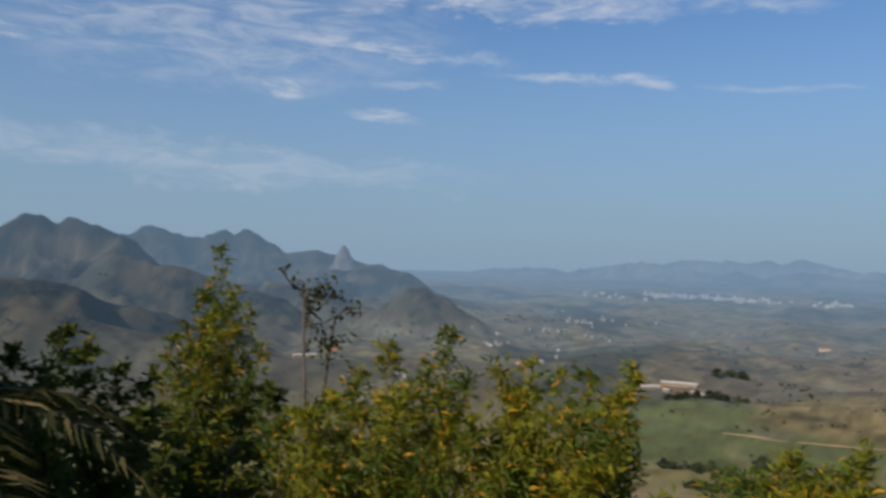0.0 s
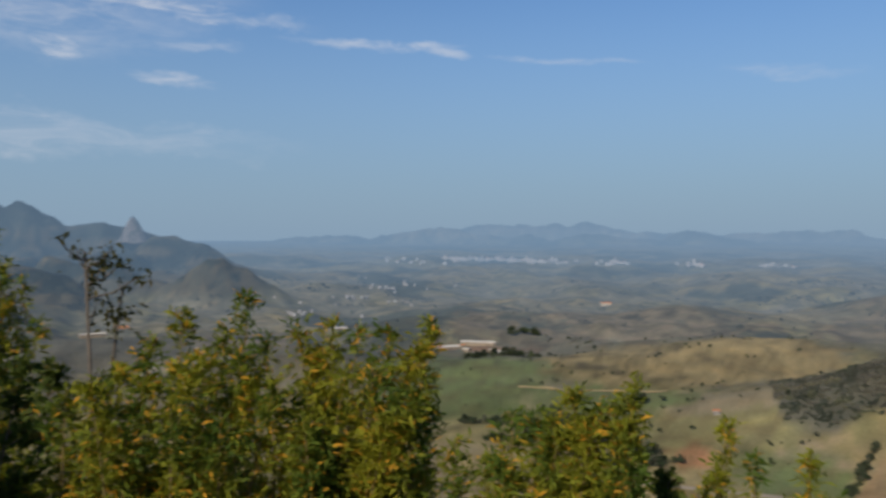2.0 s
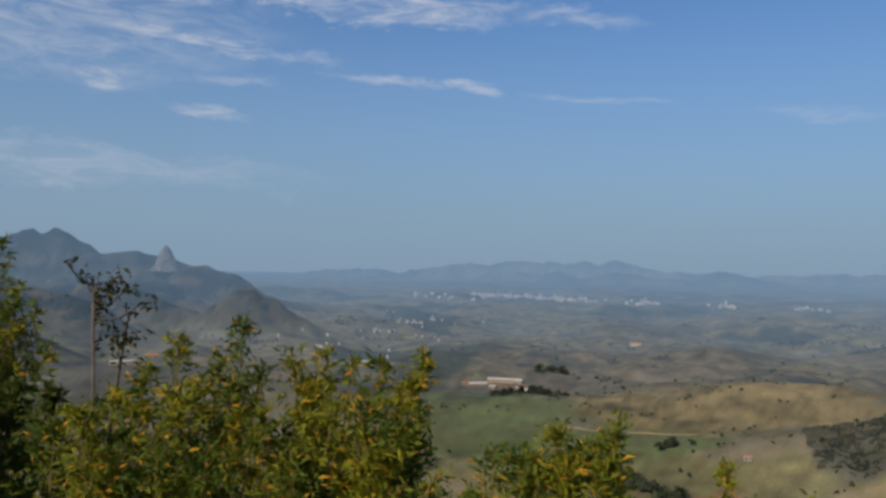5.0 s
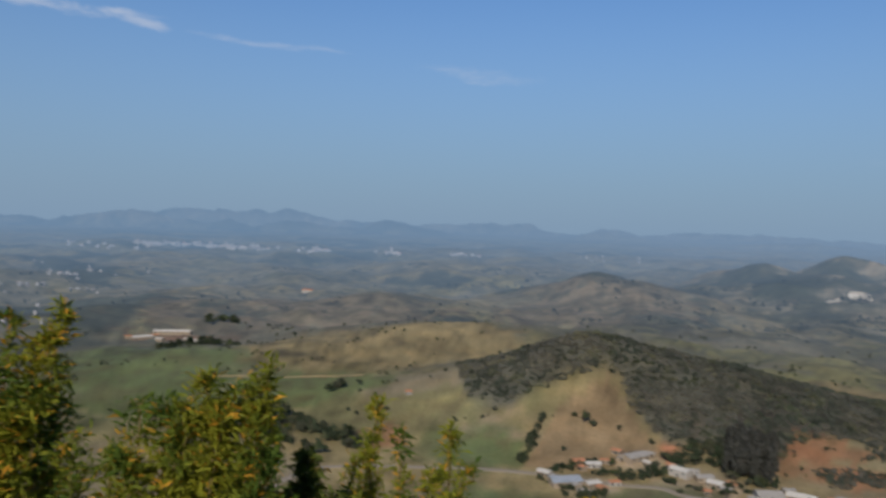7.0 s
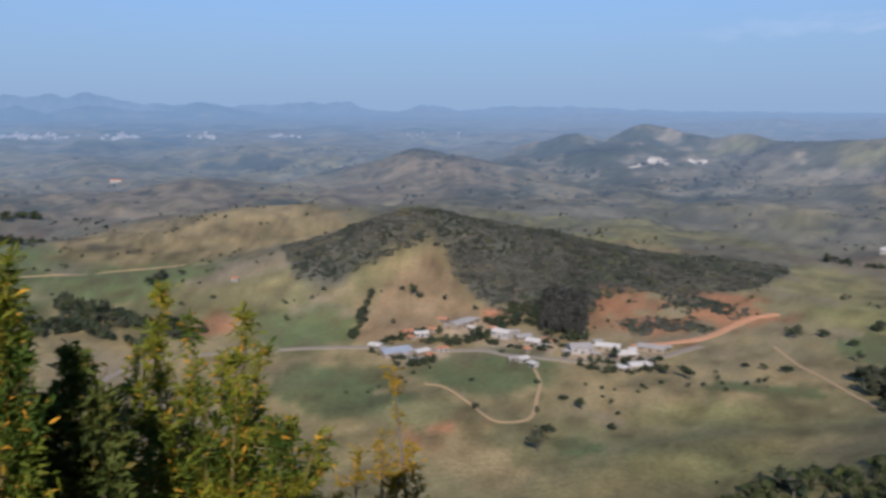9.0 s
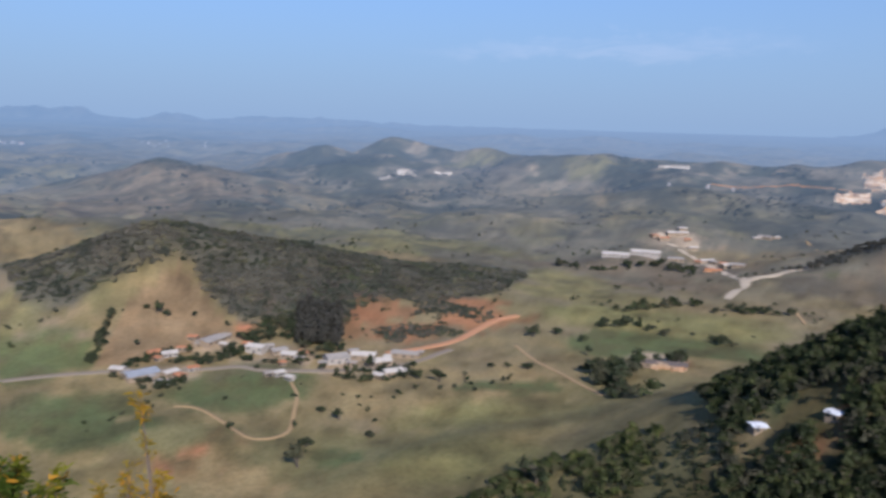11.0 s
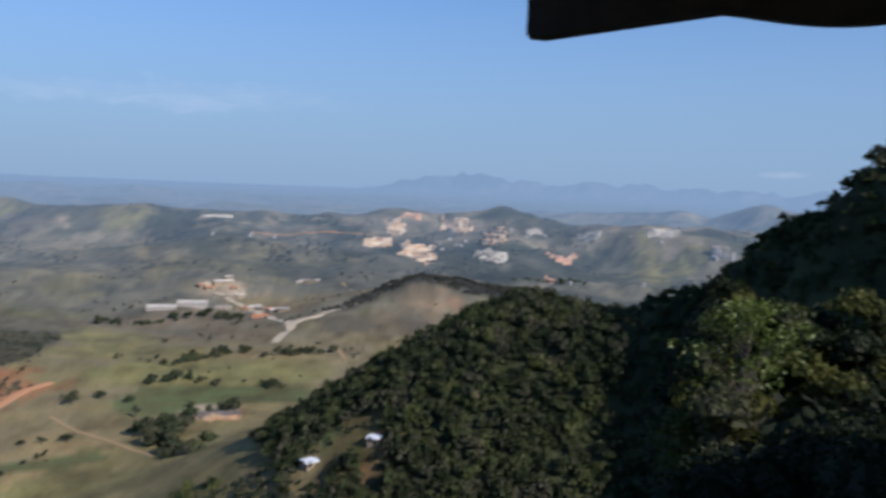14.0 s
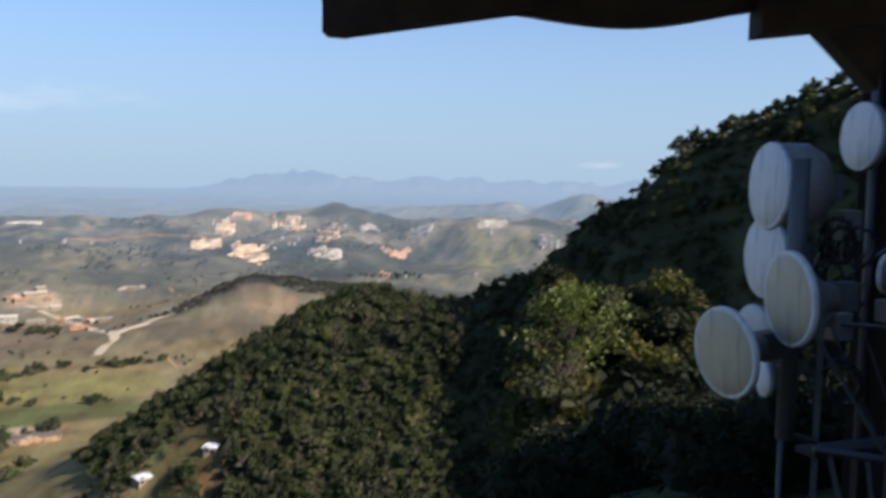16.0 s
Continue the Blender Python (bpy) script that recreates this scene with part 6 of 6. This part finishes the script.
roof = tagged(new("roof"), "dark timber roof over the lookout with a shaped fascia", "roof", kind="structure")
roof.matrix_world = pose(FX, FY, 0, 0, 0, FA)


def board(bm, outline, y0, y1):
    """An outline of (along, height) given a thickness."""
    a, b = ([bm.verts.new((s, y, z)) for s, z in outline] for y in (y0, y1))
    bm.faces.new(a)
    bm.faces.new(b[::-1])
    for i in range(len(a)):
        j = (i + 1) % len(a)
        bm.faces.new((a[i], b[i], b[j], a[j]))
    bmesh.ops.recalc_face_normals(bm, faces=bm.faces[:])
    return bm


part("corbel", board(bmesh.new(), [(0, 1.852), (0.05, 1.848), (0.549, 1.917), (0.60, 1.92), (0.60, 2.12), (0, 2.047)], -0.09, 0.0), TIMBER, roof)
arc = [(0.549 + 0.676 * k / 12, 1.917 + 0.01 * k / 12 - 0.042 * math.sin(math.pi * k / 12) ** 1.2) for k in range(13)]
part("fascia", board(bmesh.new(), arc + [(1.3, 1.93), (1.3, 2.12), (0.5, 2.12), (0.5, 1.93)], -0.06, -0.01), TIMBER, roof)
part("rafter", board(bmesh.new(), [(1.238, 1.852), (1.433, 1.872), (2.4, 1.9), (2.4, 2.12), (1.238, 2.12)], -0.12, 0.0), TIMBER, roof)
part("brace", board(bmesh.new(), [(1.37, 1.88), (1.40, 1.872), (1.525, 1.745), (1.57, 1.70), (1.60, 1.9)], -0.1, -0.02), TIMBER, roof)
part("bracket", board(bmesh.new(), [(0.885, 2.05), (0.92, 2.022), (0.97, 1.998), (1.01, 1.985), (1.04, 1.985), (1.03, 2.05)], -0.13, -0.062), principled("grey_iron_bracket", (0.28, 0.27, 0.25), 0.7), roof, "curved grey iron bracket")
for k in range(7):
    bm = bmesh.new()
    box(bm, 0.004 - 0.006 * k, -0.001 - 0.55 * (k + 1), 2.05, 3.4, -0.012 - 0.55 * k, 2.085, 0.004)
    part("board", bm, TIMBER, roof)
bm = bmesh.new()
box(bm, -0.02, -3.9, 2.09, 3.4, 0.10, 2.15)
part("covering", bm, TIMBER, roof)

# the building behind and beside the lookout
station = tagged(new("building"), "station building beside the mast, its wall coloured dark for shade", "building", kind="structure")
bm = bmesh.new()
# Depth and height past the wall face are set to shade the mast.
box(bm, -3.0, -17.0, -7.0, 7.4, -6.6, 6.4, 0.03)
part("wall", bm, SHADED_WALL, station)
bm = bmesh.new()
box(bm, -3.4, -17.4, 6.4, 7.9, -6.1, 6.65, 0.02)
part("eaves", bm, TIMBER, station)
bm = bmesh.new()
box(bm, 6.40, -6.6, 2.19, 7.02, -6.56, 3.05, 0.01)
part("panel", bm, principled("drab_panel", (0.12, 0.10, 0.07), 0.8, grain=0.3, scale=2.0), station, "drab rectangular panel on the wall")
bm = bmesh.new()
box(bm, 6.46, -6.6, 1.08, 6.74, -6.565, 1.32, 0.008)
part("window", bm, principled("bluish_pane", (0.06, 0.075, 0.09), 0.3, bump=0), station)
bm = bmesh.new()
box(bm, 6.30, -6.6, 0.30, 6.72, -6.40, 0.95, 0.02)
part("vent_box", bm, principled("dark_brown_box", (0.07, 0.045, 0.03), 0.8, grain=0.4), station)
for x0 in (6.05, 7.12):
    bm = bmesh.new()
    box(bm, x0, -6.6, -3.0, x0 + 0.09, -6.53, 6.3, 0.008)
    part("stud", bm, TIMBER, station)
# Unseen block, added to keep the sun off the left-hand shrubs.
shade_block = tagged(new("building"), "unseen block added to shade the shrubs on the left", "building", kind="structure")
bm = bmesh.new()
box(bm, -15.0, -9.0, -8.0, -7.55, 2.6, 5.2, 0.03)
part("wall", bm, SHADED_WALL, shade_block)

post = tagged(new("post"), "square post painted bright yellow at the terrace edge", "post")
qx, qy = heading(141.6, 1.55)
post.matrix_world = pose(0.79 + qx, -0.10 + qy, 0, 0, 0, -141.6)
bm = bmesh.new()
box(bm, -0.062, -0.06, -0.02, 0.062, 0.06, 2.05, 0.008)
part("shaft", bm, YELLOW, post)
bm = bmesh.new()
box(bm, -0.09, -0.09, 0.0, 0.09, 0.09, 0.02, 0.004)
part("foot_plate", bm, GALV, post)


# ---- antenna mast ----
EM = (0.80, -0.10, 1.42)


def lathe(bm, profile, m, sides=40):
    """Turn a profile of (radius, along) round the local y axis and place it."""
    rings = [[bm.verts.new(m @ Vector((r * math.cos(a), y, r * math.sin(a)))) for a in (2 * math.pi * i / sides for i in range(sides))] for r, y in profile]
    for a, b in zip(rings, rings[1:]):
        for i in range(sides):
            f = bm.faces.new((a[i], b[i], b[(i + 1) % sides], a[(i + 1) % sides]))
            f.smooth = True
    bm.faces.new(rings[0])
    bm.faces.new(rings[-1][::-1])
    bmesh.ops.recalc_face_normals(bm, faces=bm.faces[:])
    return bm


def dish(az, el, d, dia, facing, tilt, style, label):
    """A covered microwave dish: radome, rim, shell and bracket. The face looks along local +y."""
    c = spot(EM, az, el, d)
    root = tagged(new("microwave_dish"), label, "antenna", "dishes on the mast")
    root.matrix_world = pose(c[0], c[1], c[2], tilt, 0, -facing)
    r, one = dia / 2, Matrix.Identity(4)
    part("radome", lathe(bmesh.new(), [(0.001, 0.02), (r * 0.5, 0.016), (r * 0.91, 0.006), (r * 0.94, -0.012)], one), CREAM if style == "flare" else RADOME, root, "streaked cream radome" if style == "flare" else "streaked white radome")
    part("rim", lathe(bmesh.new(), [(r * 0.935, 0.006), (r * 0.98, 0.008), (r, -0.004), (r, -0.03), (r * 0.92, -0.03), (r * 0.92, 0.0)], one), RADOME, root)
    if style == "drum":
        back = [(r * 0.985, -0.03), (r * 0.985, -0.40 * dia), (r * 0.8, -0.56 * dia), (r * 0.3, -0.62 * dia), (0.04, -0.63 * dia)]
    elif style == "flare":
        back = [(r * 0.97, -0.03), (r * 0.8, -0.12 * dia), (r * 0.5, -0.26 * dia), (r * 0.33, -0.36 * dia), (r * 0.3, -0.48 * dia)]
    else:
        back = [(r * 0.97, -0.03), (r * 0.95, -0.16 * dia), (r * 0.6, -0.28 * dia), (r * 0.2, -0.34 * dia)]
    part("shell", lathe(bmesh.new(), back, one), SHELL, root)
    bm = bmesh.new()
    y = back[-1][1]
    box(bm, -0.05, y - 0.14, -0.09, 0.05, y + 0.01, 0.09, 0.006)
    clamp = part("bracket", bm, GALV, root)
    for s in (-1, 1):
        bm = bmesh.new()
        tube(bm, [(s * 0.035, y - 0.22, 0.06), (s * 0.035, y - 0.1, 0.06)], [0.007, 0.007], 6)
        part("bolt", bm, GALV, clamp)
    return root


dish(129.40, 0.19, 6.25, 0.625, 15, 0, "drum", "white drum-shaped microwave dish with a stained face")
dish(130.95, -7.11, 5.4, 0.60, 12, -3, "flare", "cream-faced flared microwave dish with a white rim")
dish(127.12, -10.9, 5.35, 0.585, 358, -5, "flare", "cream-faced flared microwave dish with dark drips")
dish(129.35, -4.45, 6.3, 0.60, 12, 0, "flat", "white microwave dish turned away")
dish(134.6, 3.35, 7.0, 0.52, 13, 0, "flat", "round white microwave dish on the tall pole")
dish(128.95, -8.9, 6.4, 0.30, 350, -10, "flat", "small white dish behind the larger ones")
dish(129.63, -12.3, 6.3, 0.28, 20, 0, "flat", "small white dish low on the mast")

dish(136.5, -5.1, 7.2, 0.32, 70, 0, "flat", "small grey dish seen from behind")

mast = tagged(new("mast"), "galvanised steel antenna frame with poles, braces and platform", "antenna mast")
base = spot(EM, 131.4, -16, 6.0)
gz = land_at(base[0], base[1]) - 0.3
mast.matrix_world = pose(base[0], base[1], gz)


def bar(name, a, b, r, sides=8, material=None):
    """A straight bar between two sights (azimuth, elevation, distance), or a cable through several."""
    pts = [spot(EM, *p) - np.array([base[0], base[1], gz]) for p in (a, b)]
    bm = bmesh.new()
    tube(bm, [tuple(p) for p in pts], [r, r], sides)
    return part(name, bm, material or GALV, mast)


bar("pole", (131.35, 2.0, 5.62), (131.1, -16.0, 5.62), 0.058, 12)
bar("pole", (135.35, 11.5, 7.2), (135.45, -16.5, 7.2), 0.03, 10)
bar("upright", (133.0, -6.5, 6.4), (132.95, -32, 6.4), 0.03, 4)
bar("upright", (137.2, -6.5, 6.4), (137.2, -32, 6.4), 0.03, 4)
bar("upright", (130.9, -15.8, 5.9), (130.9, -36, 6.3), 0.02, 6)
bar("rail", (132.2, -8.4, 6.5), (139.4, -8.4, 6.5), 0.018, 4)
bar("rail", (131.4, -15.7, 6.1), (133.0, -15.9, 6.3), 0.022, 4)
bar("rail", (132.9, -16.4, 6.3), (139.5, -16.4, 6.5), 0.03, 4)
bar("brace", (132.0, -8.2, 6.3), (138.0, -17.6, 6.4), 0.016, 4)
bar("brace", (133.4, -8.2, 6.4), (136.4, -15.0, 6.6), 0.013, 4)
bar("brace", (134.4, -6.0, 6.6), (137.0, -13.0, 6.8), 0.013, 4)
bar("brace", (133.8, -16.5, 6.4), (135.2, -21.5, 6.4), 0.025, 4)
bar("brace", (136.0, -16.5, 6.4), (136.8, -21.5, 6.4), 0.022, 4)
bar("brace", (134.0, -5.6, 6.8), (137.6, -2.6, 7.0), 0.015, 4)
bar("crossbar", (129.6, -2.4, 6.3), (131.5, -2.6, 6.1), 0.022, 6)
bar("crossbar", (129.0, -11.0, 6.2), (131.5, -11.2, 6.1), 0.028, 6)
bar("crossbar", (131.0, -6.9, 6.3), (134.2, -6.6, 6.5), 0.03, 6)
bm = bmesh.new()
p, q = spot(EM, 133, -16.6, 6.3) - np.array([base[0], base[1], gz]), spot(EM, 139.5, -16.6, 7.4) - np.array([base[0], base[1], gz])
box(bm, min(p[0], q[0]), min(p[1], q[1]), p[2] - 0.05, max(p[0], q[0]), max(p[1], q[1]), p[2] - 0.01)
part("platform", bm, principled("dark_grating", (0.03, 0.03, 0.03), 0.8), mast)
r = random.Random(8)
for k in range(9):
    az, el = r.uniform(132.2, 135.2), r.uniform(-4.5, -1.5)
    pts = [np.array(spot(EM, az + 1.1 * math.sin(i * 0.7 + k) * (0.4 + 0.1 * k) * 0.6, el - 1.6 * (1 - math.cos(i * 0.7)) * 0.5 - 0.35 * i, 6.4 + 0.05 * k)) - np.array([base[0], base[1], gz]) for i in range(12)]
    bm = bmesh.new()
    tube(bm, [tuple(p) for p in pts], [0.011] * 12, 6)
    part("cable", bm, CABLE, mast)
for az, el, rad in ((133.6, -3.2, 0.16), (133.9, -3.5, 0.13), (134.3, -12.2, 0.17), (134.9, -3.6, 0.14), (134.6, -12.4, 0.14)):
    c = spot(EM, az, el, 6.35) - np.array([base[0], base[1], gz])
    side = np.array([math.cos(radians(az)), -math.sin(radians(az)), 0])
    bm = bmesh.new()
    tube(bm, [tuple(c + rad * (1 + 0.12 * math.sin(3 * i + az)) * (0.72 * math.cos(0.45 * i) * side + math.sin(0.45 * i) * np.array([0, 0, 1])) + 0.004 * i * np.array([math.sin(radians(az)), math.cos(radians(az)), 0])) for i in range(30)], [0.011] * 30, 6)
    part("cable_coil", bm, CABLE, mast)
for az, el, w, h in ((132.9, -7.6, 0.16, 0.24), (134.2, -2.2, 0.10, 0.22), (136.9, -7.4, 0.16, 0.16), (134.0, -8.6, 0.12, 0.2)):
    c = spot(EM, az, el, 6.55) - np.array([base[0], base[1], gz])
    bm = bmesh.new()
    box(bm, c[0] - w / 2, c[1] - 0.08, c[2] - h / 2, c[0] + w / 2, c[1] + 0.08, c[2] + h / 2, 0.01)
    part("radio_box", bm, SHELL, mast)
